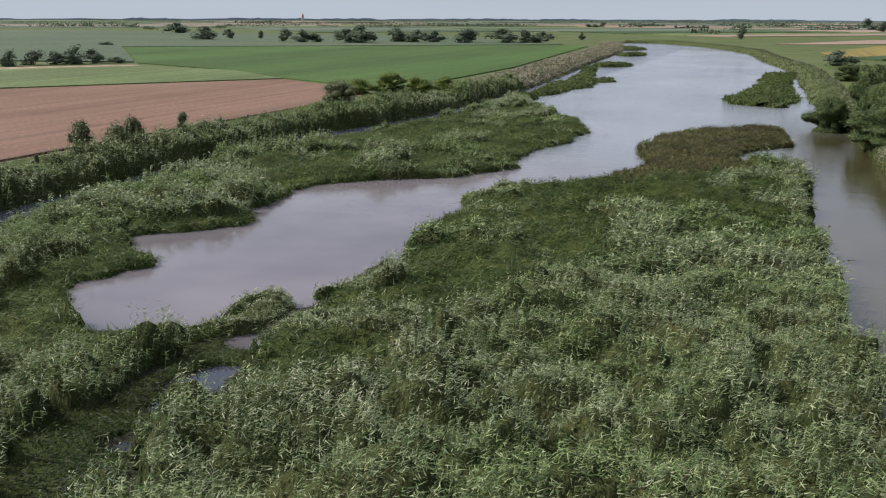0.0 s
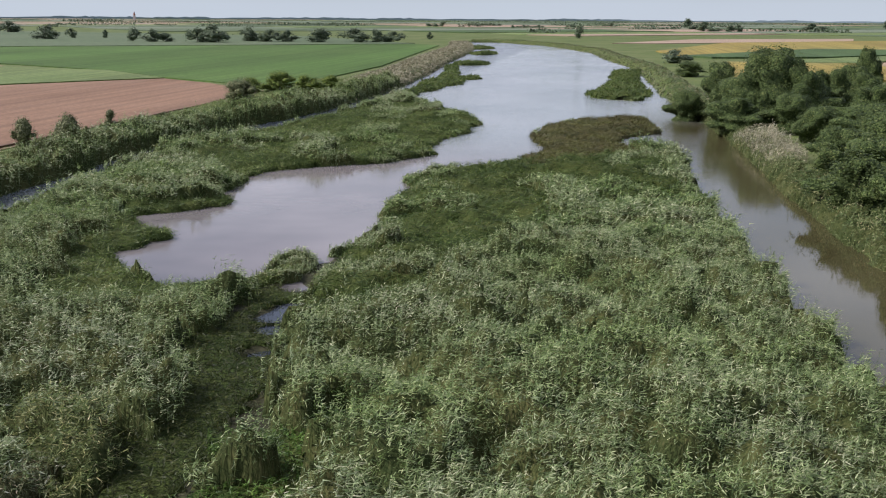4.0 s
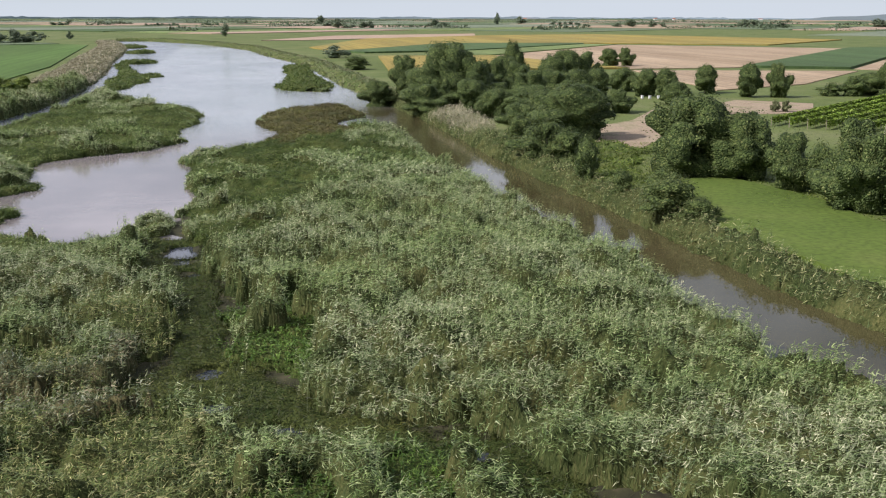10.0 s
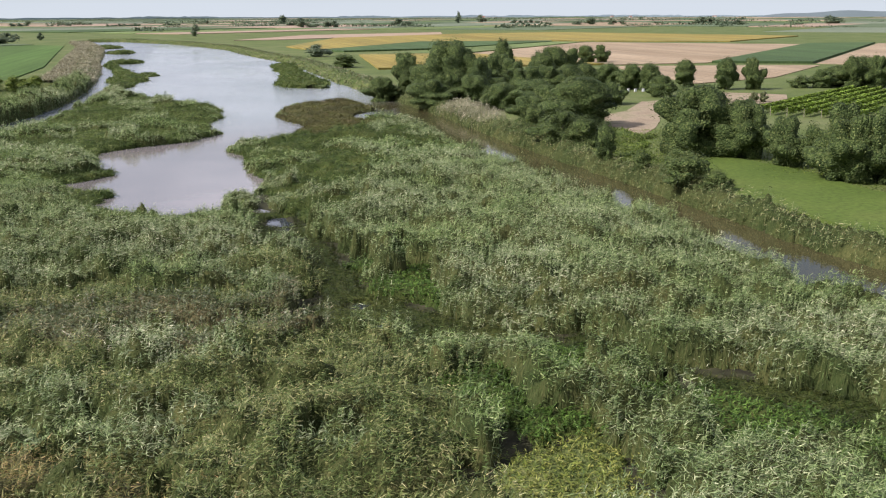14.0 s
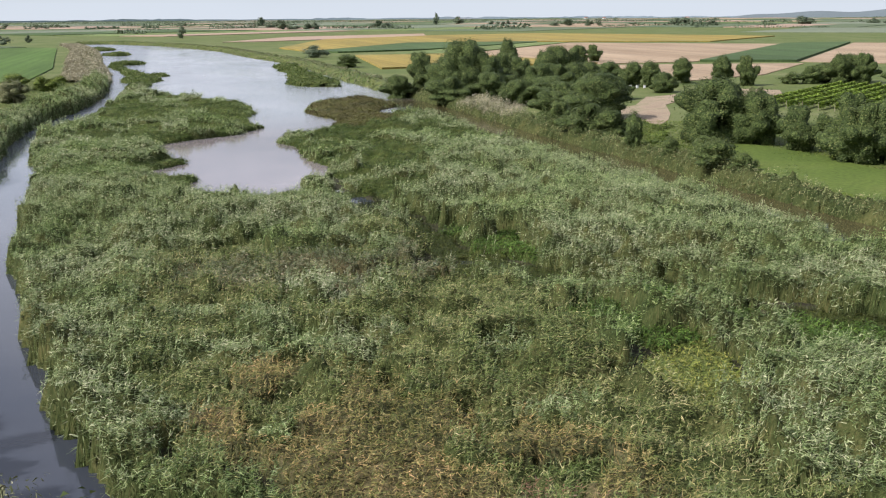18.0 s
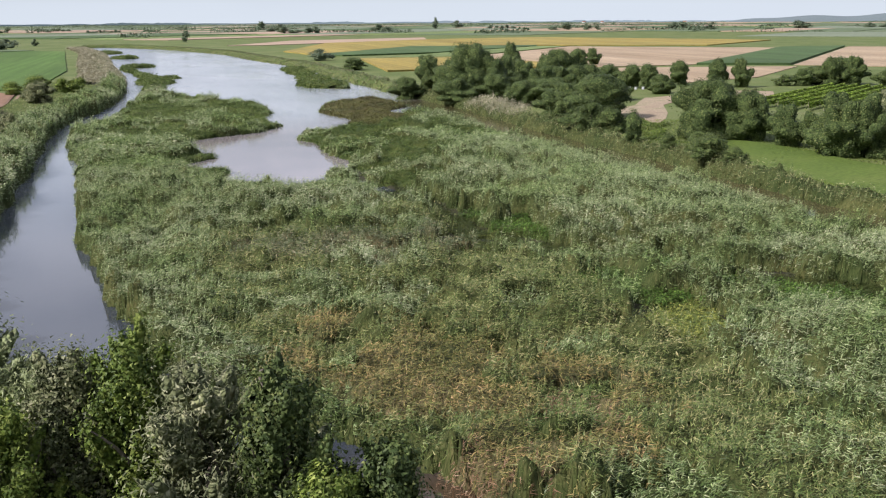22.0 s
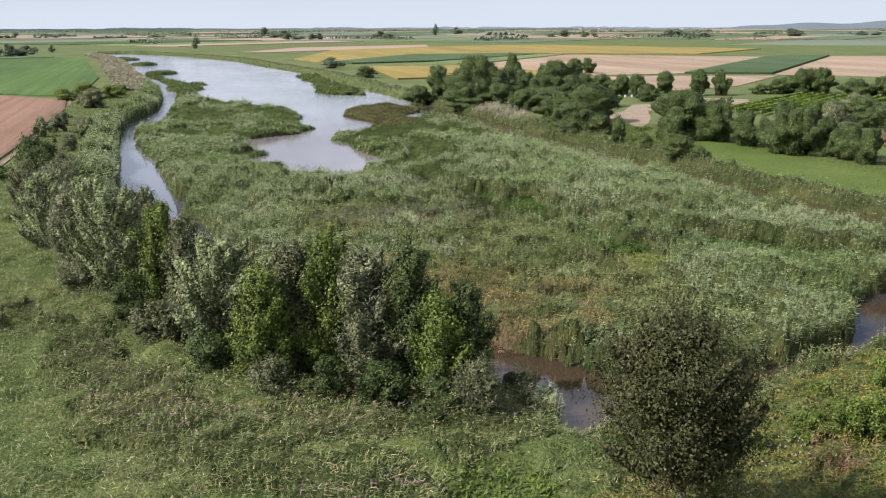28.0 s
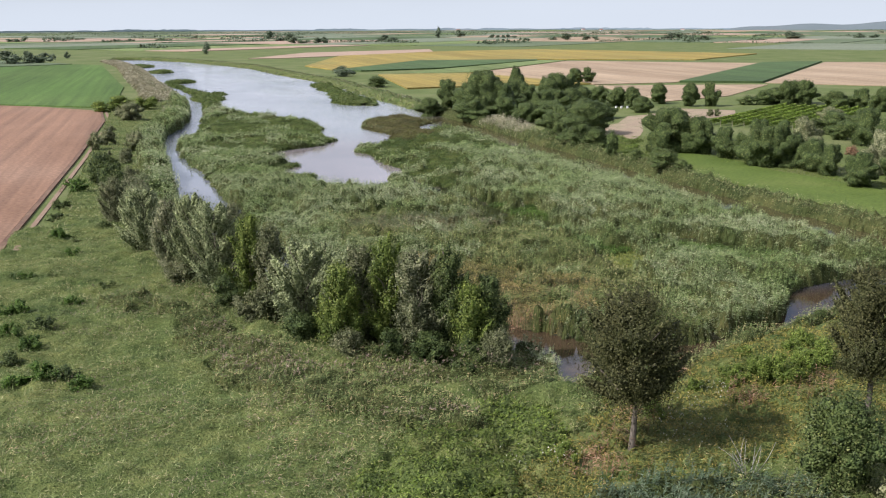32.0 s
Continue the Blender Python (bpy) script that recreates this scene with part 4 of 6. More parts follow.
def branchy_crown(h, w, leaves, low, wide_at, ll, lw, droop, rng, spread, rise):
    """Leaf sprays along many ascending branches that end in an uneven outline."""
    nb = 54
    p, q, tips = [], [], []
    per = leaves // nb
    bulge = rng.uniform(0, math.tau, 2)
    for i in range(nb):
        s = low * 1.1 + (1 - low * 1.1) * ((i + rng.uniform(0.1, 0.9)) / nb) ** 0.85
        prof = math.sin(math.pi * min(max((s / (2 * wide_at)) if s < wide_at else 0.5 + (s - wide_at) / (2.15 * (1 - wide_at)), 0.16), 0.95)) ** 0.6
        az = i * 2.4 + rng.normal(0, 0.5)
        r = w * 0.5 * prof * rng.uniform(0.5, 1.12) * (0.88 + 0.2 * math.sin(az + bulge[0]) + 0.14 * math.sin(2 * az + bulge[1] + 4 * s))
        end = np.array([math.cos(az) * r, math.sin(az) * r, min(s * h, h * rng.uniform(0.9, 1.0))])
        start = np.array([0.1 * end[0], 0.1 * end[1], max(0.86 * h * low, end[2] - (rise * r + 0.12 * h) * rng.uniform(0.8, 1.3))])
        n = int(per * rng.uniform(0.6, 1.4) * (0.45 + 0.75 * prof))
        u = rng.uniform(0.12, 1.05, n) ** 0.75
        at = start + (end - start) * u[:, None]
        fat = spread * w * rng.uniform(0.75, 1.25) * (1.15 - 0.55 * u)
        off = rng.normal(0, 1, (n, 3)) * fat[:, None] * np.array([1, 1, 1.15])
        at = at + off
        at[:, 2] = np.maximum(at[:, 2], 0.15)
        p.append(at)
        side = np.array([math.cos(az), math.sin(az), 0.35])
        q.append(off / np.maximum(np.linalg.norm(off, axis=1)[:, None], 0.01) * 0.8 + side * 0.5)
        tips.append((start, end))
    p, q = np.concatenate(p), np.concatenate(q)
    n = len(p)
    k = rng.uniform(0.65, 1.35, n)
    return sprays(p, q, ll * k, lw * k, droop, rng), tips


def tree_meshes(kind, h, w, leaves, material, seed, bark):
    """Trunk, limbs and crown of one tree, standing at the origin."""
    rng = np.random.default_rng(seed)
    low, wide_at, clump, ll, lw, droop = SHAPES[kind]
    clumps = max(10, int({"far": 14, "bush": 34, "shrub": 50, "broad": 66, "willow": 75, "poplar": 80, "lone": 75}[kind]))
    if kind == "bush":
        ll, lw = ll * min(max(h / 6, 0.42), 1), lw * min(max(h / 6, 0.42), 1)
    z0, z1 = low * h, h * 0.96
    tall = 1.7 if kind in ("willow", "poplar") else 1.0
    lean = rng.normal(0, 0.06, 2) * h if tall > 1 else (0.0, 0.0)
    cs = []
    while len(cs) < clumps:
        s = rng.random()
        z = z0 + (z1 - z0) * s
        prof = math.sin(math.pi * min(max((s / (2 * wide_at)) if s < wide_at else 0.5 + (s - wide_at) / (2 * (1 - wide_at)), 0.12), 0.93)) ** (0.7 if tall > 1 else 0.5)
        az = rng.uniform(0, math.tau)
        r = w * 0.5 * prof * rng.uniform(0.35, 1.08) * (0.8 + 0.35 * math.sin(az * 2 + seed) * math.sin(s * 5 + seed))
        cs.append((math.cos(az) * r + lean[0] * s, math.sin(az) * r + lean[1] * s, z))
    cs = np.array(cs)
    size = clump * min(w * 1.15, h) * rng.uniform(0.6, 1.45, clumps)
    if tall > 1:
        high = cs[:, 2] > 0.7 * h
        size[high] *= rng.uniform(0.45, 1.0, high.sum())
        cs[high, 2] += rng.uniform(-0.08, 0.07, high.sum()) * h
    pick = rng.integers(0, clumps, leaves)
    q = rng.normal(0, 1, (leaves, 3))
    q /= np.linalg.norm(q, axis=1)[:, None]
    q[:, 2] = np.where(q[:, 2] < -0.7, -q[:, 2], q[:, 2])
    rad = size[pick] * rng.uniform(0.35, 1.08, leaves) ** 0.55
    p = cs[pick] + q * rad[:, None] * np.array([1, 1, 1.15 * tall])
    p[:, 2] = np.maximum(p[:, 2], 0.1)
    k = rng.uniform(0.65, 1.35, leaves)
    v = sprays(p, q, ll * k, lw * k, droop, rng)
    lv, lf = hull(cs, size * (0.5 if kind in ("bush", "far", "shrub") else 0.66), np.array([lean[0] * 0.4, lean[1] * 0.4, max(0.42 * h, z0 + 0.1)]), rng)
    crown = two_layers("crown", v, lv, lf, material, mass_material(material))
    r0 = max(0.022 * h, 0.05)
    tv, tf = tube(bent((0, 0, -0.35), (rng.normal(0, 0.03) * h, rng.normal(0, 0.03) * h, h * 0.72), 0.02 * h, rng, 7), np.linspace(r0, r0 * 0.25, 7), 8)
    if kind == "lone":
        line = [np.array((0.05 * h * math.sin(2.6 * q + 0.4) - 0.019 * h, 0.02 * h * math.sin(4 * q), -0.35 + (0.72 * h + 0.35) * q)) for q in np.linspace(0, 1, 12)]
        tv, tf = tube(line, np.linspace(r0 * 0.95, r0 * 0.25, 12), 10)
    trunk = mesh_from("trunk", tv, tf, bark, True)
    limbs = []
    if kind in BRANCHY:
        v, tips = branchy_crown(h, w, leaves, low, wide_at, ll, lw, droop, rng, *BRANCHY[kind][:2])
        bpy.data.meshes.remove(crown)
        cores = []
        for a, e in tips:
            way = (e - a) / np.linalg.norm(e - a)
            side = np.cross(way, (0.3, 0.7, 0.2))
            side /= np.linalg.norm(side)
            fat = BRANCHY[kind][0] * w * BRANCHY[kind][2]
            cores.append(np.stack([side * fat, np.cross(way, side) * fat, (e - a) * 0.42]))
        lv, lf = masses([a + (e - a) * 0.6 for a, e in tips], cores, rng)
        crown = two_layers("crown", v, lv, lf, material, mass_material(material))
        for start, end in tips[::3]:
            lv, lf = tube(bent(start * np.array([0.3, 0.3, 1]), end, 0.02 * h, rng, 5), np.linspace(r0 * 0.45, r0 * 0.1, 5), 6)
            limbs.append(mesh_from("limb", lv, lf, bark, True))
        return trunk, limbs, crown
    for i in range({"far": 0, "bush": 3, "shrub": 4, "lone": 12}.get(kind, 7)):
        c = cs[rng.integers(clumps)]
        zb = max(0.18 * h, min(c[2] * 0.7, h * 0.6))
        lv, lf = tube(bent((0, 0, zb), c, 0.03 * h, rng, 5), np.linspace(r0 * 0.5, r0 * 0.12, 5), 6)
        limbs.append(mesh_from("limb", lv, lf, bark, True))
    return trunk, limbs, crown


# width of a branch's spray, steepness of branches, fullness of its inner mass
BRANCHY = {"willow": (0.088, 0.75, 0.6), "poplar": (0.08, 0.9, 0.62), "lone": (0.082, 0.5, 0.34)}
LOW_SHRUBS = [(-109.8, 59.8, 1.6, 8.9), (-104.4, 61.5, 2.0, 7.2), (-100.0, 56.8, 2.2, 6.0), (-106.3, 46.3, 1.5, 5.6), (-101.0, 38.9, 1.3, 4.6), (-99.2, 12.4, 1.3, 3.1), (-96.3, 0.3, 1.0, 3.3), (-104.5, -0.7, 0.9, 2.8), (-101.0, -12.5, 0.9, 3.2), (-97.6, -13.5, 0.9, 2.6), (-94.4, -26.1, 0.9, 2.4), (-91.3, -19.5, 0.9, 2.9), (-99.8, -30.1, 1.7, 3.9), (-96.6, -36.1, 1.5, 3.3), (-99.5, -37.2, 1.5, 3.2), (-97.1, -41.5, 1.2, 2.6), (-98.3, -46.2, 1.1, 2.4), (-95.1, -51.7, 1.6, 3.3), (-93.2, -52.2, 1.3, 2.4), (-91.6, -54.1, 1.0, 1.9), (-97.5, -52.4, 1.0, 1.8), (-101.0, 28.5, 0.9, 3.5), (-93.1, 19.1, 0.9, 2.5)]
POOL = {}


def plant(kind, x, y, h, w, material, label, leaves, unique=False, group="", category="tree", name="tree", bark=None):
    """A tree at a place of the plan, with its height and crown width."""
    seed = int(abs(x * 13.7) + abs(y * 7.3) + h * 10) % 9973
    ax, ay = np.array([x]), np.array([y])
    d, m = basin_map(ax, ay)
    z = float(ground_height(ax, ay, d, m)[0])
    root = new(name)
    root.empty_display_size = 0.3
    if unique:
        trunk, limbs, crown = tree_meshes(kind, h, w, leaves, material, seed, bark or M_BARK)
        sc = (1, 1, 1)
    else:
        key = (kind, material.name, seed % 5)
        if key not in POOL:
            POOL[key] = tree_meshes(kind, 10, 10 if kind != "poplar" else 5, leaves, material, seed % 5 + 3, bark or M_BARK)
        trunk, limbs, crown = POOL[key]
        sc = (w / 10, w / 10, h / 10)
    spin = (seed * 37 % 360) if not unique else 0
    root.matrix_basis = pose(x, y, z, 0, 0, spin) @ Matrix.Diagonal((*sc, 1))
    tk = hang("trunk", trunk, root)
    for me in limbs:
        hang("limb", me, tk)
    hang("crown", crown, root)
    return tagged(root, label, category, group)


WOOD = "dense wood on the far bank"
ORCHARD = "trees along the meadow"
wood_rows = [(24.8, 192.6, 14.1, 16.2), (18.6, 209.3, 11.2, 9.3), (10.4, 207.7, 6.7, 8.5), (17.1, 178.1, 6.3, 11.1), (32.1, 190.6, 11.3, 11.9), (56.8, 243.9, 13.0, 6.3),
             (49.3, 210.8, 9.0, 9.7), (69.6, 235.1, 10.9, 11.5), (77.8, 237.9, 10.0, 8.1), (69.1, 205.2, 7.1, 8.0), (84.1, 223.5, 6.3, 7.7), (33.0, 119.4, 9.2, 14.1),
             (36.5, 155.2, 6.4, 11.7), (28.6, 157.4, 6.1, 7.8), (59.7, 163.1, 5.1, 6.1), (42, 178, 8.5, 11), (52, 190, 8, 10), (27, 172, 7, 9), (22, 185, 7, 8), (40, 205, 10, 10), (62, 222, 9.5, 9),
             (33, 140, 6.5, 9), (26, 128, 5.5, 8), (52, 165, 6, 8), (60, 195, 7.5, 9), (48, 222, 10, 10), (35, 225, 10, 10), (26, 212, 9.5, 9)]
for x, y, h, w in wood_rows:
    plant("broad", x, y, h, w * 1.15, M_TREE, "dense dark green broadleaf tree in the riverside wood", 8500, group=WOOD)
for x, y, h, w in [(128.3, 349.4, 7.2, 8.6), (138.9, 356.3, 7.6, 6.9), (83.4, 205.4, 6.9, 7.2), (87.1, 200.1, 7.1, 7.1), (104.7, 212.8, 7.3, 7.9), (81.2, 180.3, 5.3, 7.3),
                   (148.9, 193.3, 8.4, 7.7), (155.6, 191.4, 9.1, 7.7), (140.4, 195.7, 5.2, 7.0), (156.8, 197.4, 8.1, 12.6), (148.5, 200.2, 5.5, 10.7), (154.7, 170.7, 6.1, 9.7),
                   (162.4, 168.1, 7.2, 8.7), (162.2, 155.8, 7.9, 8.3)]:
    plant("broad", x, y, h, w * 1.1, M_TREE, "dark green broadleaf tree at the edge of the fields", 4000, group=WOOD)
for x, y, h, w in [(110.2, 197.7, 8.3, 7.8), (117.8, 195.6, 8.8, 7.2)]:
    plant("broad", x, y, h, w, M_TREE, "round lone broadleaf tree by the dirt path", 6000, group="pair of lone trees")
for x, y, h, w in [(35.8, 78.1, 11.0, 11.6), (41.7, 72.9, 8.8, 9.1), (43.5, 62.9, 7.4, 6.2), (45.8, 55.7, 10.2, 6.9), (47.0, 47.2, 10.0, 6.1), (43.2, 48.9, 9.1, 8.4), (48.7, 45.4, 7.4, 7.1),
                   (50.7, 40.3, 6.7, 6.9), (45.2, 18.7, 6.6, 6.6), (67.9, 39.4, 10.5, 5.7), (100.1, 99.5, 6.4, 10.5), (99.2, 85.3, 8.4, 8.5)]:
    plant("broad", x, y, h * 0.94, w * 1.15, M_TREE, "full green broadleaf tree beside the meadow", 9000, group=ORCHARD)
for x, y, h, w in [(14.2, 96.8, 5.7, 11.9), (19.8, 52.2, 4.3, 9.5), (22, 58.5, 3.8, 7), (21, 46.5, 2.8, 5), (15.6, 76.4, 5.7, 4.6), (21, 90, 5, 8), (19.5, 110, 5, 7), (16.5, 64, 3.5, 4), (133, 197.8, 3.3, 9.4)]:
    plant("bush", max(x + 1.5, 20.5), y, h, w * 0.85, M_TREE, "bushy green shrub on the river bank", 5500, group="bank shrubs", category="shrub", name="shrub")
for x, y, h, w in [(95.1, 157.9, 2.5, 2.4), (97.5, 157.2, 2.5, 2.4)]:
    plant("bush", x, y, h, w, M_OLIVETREE, "small round reddish-green bush by the path", 700, True, group="bank shrubs", category="shrub", name="shrub")

for x, y, h, w, mat, words in [(69.2, 69.3, 8.1, 8.5, M_OLIVETREE, "grey-olive orchard tree behind the meadow"), (90.1, 74.4, 9.2, 9.5, M_TREE, "green orchard tree behind the meadow"), (58.5, 30.2, 8.6, 6.3, M_GREYWILLOW, "pale silvery orchard tree behind the meadow"),
                               (48.8, 33.3, 6.3, 6, M_TREE, "full green broadleaf tree beside the meadow"), (112.6, 117.9, 5.4, 8.5, M_OLIVETREE, "grey-olive orchard tree behind the meadow"), (92.5, 86.4, 4.5, 7, M_TREE, "green orchard tree behind the meadow"),
                               (55, 20, 7.5, 7, M_TREE, "full green broadleaf tree beside the meadow"), (49, 5, 6.5, 7, M_TREE, "full green broadleaf tree beside the meadow")]:
    plant("broad", x, y, h, w, mat, words, 9000, group=ORCHARD)
plant("bush", 70.2, 53.1, 2.9, 3.8, M_RUST, "small withered orange-brown bush in the orchard", 1500, True, "bank shrubs", "shrub", "shrub")
for x, y, h, w in [(-36.5, -68.9, 1.8, 2.9), (-34.6, -69.5, 2.4, 2.9), (-32.7, -70.1, 2.6, 2.8), (-29.9, -69.4, 2.4, 2.9), (-32.3, -64.1, 1.4, 2.5), (-27.3, -63.9, 1.7, 3.1), (-26.7, -67.3, 2.5, 2.5), (-40.5, -69.2, 1.0, 1.9), (-24, -61, 1.5, 2.6), (-46.5, -73, 1.0, 2.0), (-64, -84, 1.2, 2.4), (-67, -86, 1.4, 2.6), (-57, -79.5, 1.3, 2.2)]:
    plant("bush", x, y, h * 1.1, w * 1.15, M_LUSH, "sunlit yellow-green bramble bush on the near bank", 3600, True, "brambles on the near bank", "shrub", "shrub")

FRONT = "trees along the near channel"
silver = "silvery grey-green willow by the channel"
lime = "bright yellow-green young poplar by the channel"
dark = "dark green poplar by the channel"
for x, y, h, w, kind, mat, words in [
    (-95.8, 66.0, 6.0, 5.4, "bush", M_TREE, "dark green shrub on the dike"), (-91.6, 23.3, 8.2, 4.0, "willow", M_OLIVETREE, "thin half-bare greyish willow"),
    (-86.6, 0.9, 10.0, 5.6, "willow", M_WILLOW, silver), (-83.7, -10.2, 10.1, 5.0, "willow", M_GREYWILLOW, "olive-grey willow by the channel"), (-80.7, -17.1, 12.2, 5.6, "willow", M_WILLOW, silver),
    (-78.3, -23.4, 12.0, 5.8, "willow", M_WILLOW, silver), (-76.0, -19.5, 11.9, 4.4, "poplar", M_OLIVETREE, "olive-green poplar by the channel"), (-74.6, -27.1, 11.1, 4.2, "poplar", M_POPLAR, lime),
    (-72.6, -30.2, 10.6, 4.2, "poplar", M_OLIVETREE, "olive-green poplar by the channel"), (-70.4, -41.9, 10.8, 6.6, "willow", M_WILLOW, silver), (-68.1, -49.2, 9.4, 4.2, "poplar", M_POPLAR, lime),
    (-65.6, -47.6, 10.9, 4.2, "poplar", M_OLIVETREE, "olive-green poplar by the channel"), (-63.1, -48.8, 12.0, 4.0, "poplar", M_POPLAR, lime), (-60.7, -51.4, 10.8, 6.2, "willow", M_GREYWILLOW, "broad olive-grey willow by the channel"),
    (-58.2, -53.6, 11.6, 4.4, "poplar", M_TREE, dark), (-56.9, -55.9, 8.4, 4.2, "poplar", M_POPLAR, lime), (-54.6, -54.8, 8.9, 4.2, "poplar", M_TREE, dark), (-54.8, -59.0, 4.1, 3.2, "willow", M_OLIVETREE, "small olive willow bush at the water"),
    (-88, 12, 8, 4.5, "willow", M_WILLOW, silver), (-87.5, 23, 7, 4.5, "willow", M_GREYWILLOW, "olive-grey willow by the channel"), (-89, 34, 6.5, 4.5, "willow", M_GREYWILLOW, "olive-grey willow by the channel"),
    (-87.5, 44, 5.5, 4, "willow", M_WILLOW, silver), (-93, 48, 6, 4.5, "bush", M_TREE, "dark green shrub on the dike"), (-90, 58, 4.5, 3.5, "bush", M_OLIVETREE, "olive shrub on the dike"),
    (-95, 80, 4, 4.5, "bush", M_TREE, "dark green shrub on the dike"), (-92, 96, 3.5, 3.5, "bush", M_OLIVETREE, "olive shrub on the dike"),
    (-64, -46, 5, 4, "bush", M_GREYWILLOW, "low willow bush under the trees"), (-60, -48, 5, 4, "bush", M_OLIVETREE, "low olive bush under the trees"), (-57.5, -58.2, 3.0, 3.6, "bush", M_TREE, "dark green undergrowth at the foot of the trees"), (-60.8, -56, 3.2, 3.8, "bush", M_TREE, "dark green undergrowth at the foot of the trees"),
    (-64.2, -53.6, 3.0, 3.6, "bush", M_TREE, "dark green undergrowth at the foot of the trees"), (-67.8, -52.4, 2.8, 3.4, "bush", M_OLIVETREE, "olive undergrowth at the foot of the trees"), (-71.5, -46, 3.2, 3.6, "bush", M_TREE, "dark green undergrowth at the foot of the trees"),
    (-75, -37, 3.4, 4.0, "bush", M_OLIVETREE, "olive undergrowth at the foot of the trees"), (-78, -29.5, 3.2, 3.6, "bush", M_TREE, "dark green undergrowth at the foot of the trees"), (-82.5, -20, 3.0, 3.6, "bush", M_OLIVETREE, "olive undergrowth at the foot of the trees"),
    (-70.5, -37, 6, 4.5, "bush", M_OLIVETREE, "low olive bush under the trees"),
    (-75, -24, 6, 4, "bush", M_GREYWILLOW, "low willow bush under the trees"), (-80, -13, 6, 4.5, "bush", M_GREYWILLOW, "low willow bush under the trees"), (-57.5, -51.5, 5, 3.5, "bush", M_OLIVETREE, "low olive bush under the trees"),
    (-66.5, -44.5, 9.5, 5.0, "willow", M_WILLOW, silver), (-62, -46, 9, 5, "willow", M_GREYWILLOW, "olive-grey willow by the channel"),
]:
    plant(kind, x, y, h * 0.95, w * (1.25 if kind == "poplar" else 1.3), mat, words, 16500 if kind != "bush" else 5000, True, FRONT)
plant("lone", -51.3, -78.6, 12.6, 10.6, M_LONE, "lone olive-green tree with a bare crooked trunk", 34000, True, "near bank trees")
plant("lone", -31.4, -79.5, 13.4, 9.8, M_LONE, "tall grey-green tree on the near bank", 28000, True, "near bank trees")
plant("shrub", -40.9, -88.7, 6.6, 5.2, M_TREE, "leafy green shrub under the tall tree", 13000, True, "near bank trees", "shrub", "shrub")
plant("shrub", -37.5, -91.5, 5.2, 4.4, M_OLIVETREE, "olive shrub under the tall tree", 9000, True, "near bank trees", "shrub", "shrub")

for x, y, h, w in [(-100.2, 125.1, 4.3, 3.7), (-97.6, 134.6, 4.1, 3.9), (-97.3, 148.5, 3.7, 2.4), (-98.3, 162.3, 1.7, 1.2), (-96.2, 110.6, 1.4, 1.0), (-98.3, 173.0, 1.1, 3.3), (-90.3, 120.3, 5.0, 5.5)]:
    plant("bush", x, y, h, w, M_OLIVETREE, "small grey-green bush between field and dike", 2000, True, "dike bushes", "shrub", "shrub")
for x, y, h, w in [(-93.1, 204.4, 5.6, 8.8), (-104.2, 243.4, 3.7, 8.9), (-98.7, 249.6, 4.9, 9.2), (-90.2, 248.6, 4.4, 8.9), (-87.0, 260.3, 3.8, 6.2), (-96, 215, 4, 6)]:
    plant("bush", x, y, h, w, M_POPLAR if y > 240 else M_OLIVETREE, "leafy yellow-green hedge shrub on the dike", 4000, group="dike bushes", category="shrub", name="shrub")

for x, y, h, w in LOW_SHRUBS:
    if x < -102.5:
        continue
    plant("bush", x, y, h * 1.25, w * 1.25, M_BRIGHT if (x * 7 + y) % 2 < 1.3 else M_TREE, "low spreading green elder bush in the grass", 1800, True, "low bushes in the grass", "shrub", "shrub")

FARROW = "distant trees"
for x, y, h, w in [(-665.6, 1010.7, 10.8, 25.3), (-463.9, 745.9, 9.8, 19.0), (-465.9, 790.9, 7.8, 8.7), (-441.2, 802.5, 6.4, 6.8), (-367.9, 709.6, 9.0, 12.3), (-348.6, 700.3, 8.5, 12.9), (-338.8, 704.7, 6.3, 11.2),
                   (-312.6, 699.0, 9.6, 17.2), (-301.0, 704.2, 11.7, 21.0), (-287.3, 746.0, 11.3, 17.8), (-267.3, 736.8, 8.6, 17.8), (-255.2, 742.2, 8.1, 13.0), (-230.2, 735.8, 9.3, 21.7), (-202.3, 748.3, 9.7, 21.9),
                   (-186.3, 755.4, 8.9, 13.2), (-174.2, 760.8, 7.6, 17.0), (-166.7, 883.4, 5.8, 4.9), (-33.6, 945.0, 10.9, 9.5), (24.4, 462.6, 5.5, 13.6)]:
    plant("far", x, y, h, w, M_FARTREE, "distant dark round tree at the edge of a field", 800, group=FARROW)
plant("bush", 21.6, 353.2, 4.9, 12.1, M_TREE, "low bright green thicket by the lake", 4000, group=FARROW, category="shrub", name="shrub")
for x, y, h, w in [(-293.8, 327.0, 6.2, 8.3), (-294.0, 341.8, 5.1, 10.8), (-288.7, 349.1, 4.7, 8.9), (-282.1, 351.7, 7.2, 11.2), (-280.9, 363.0, 5.3, 9.3), (-272.0, 366.6, 2.4, 7.0), (-437.3, 581.6, 2.6, 11.0)]:
    plant("far", x, y, h, w, M_FARTREE, "dark tree standing along a pale field", 1400, group=FARROW)
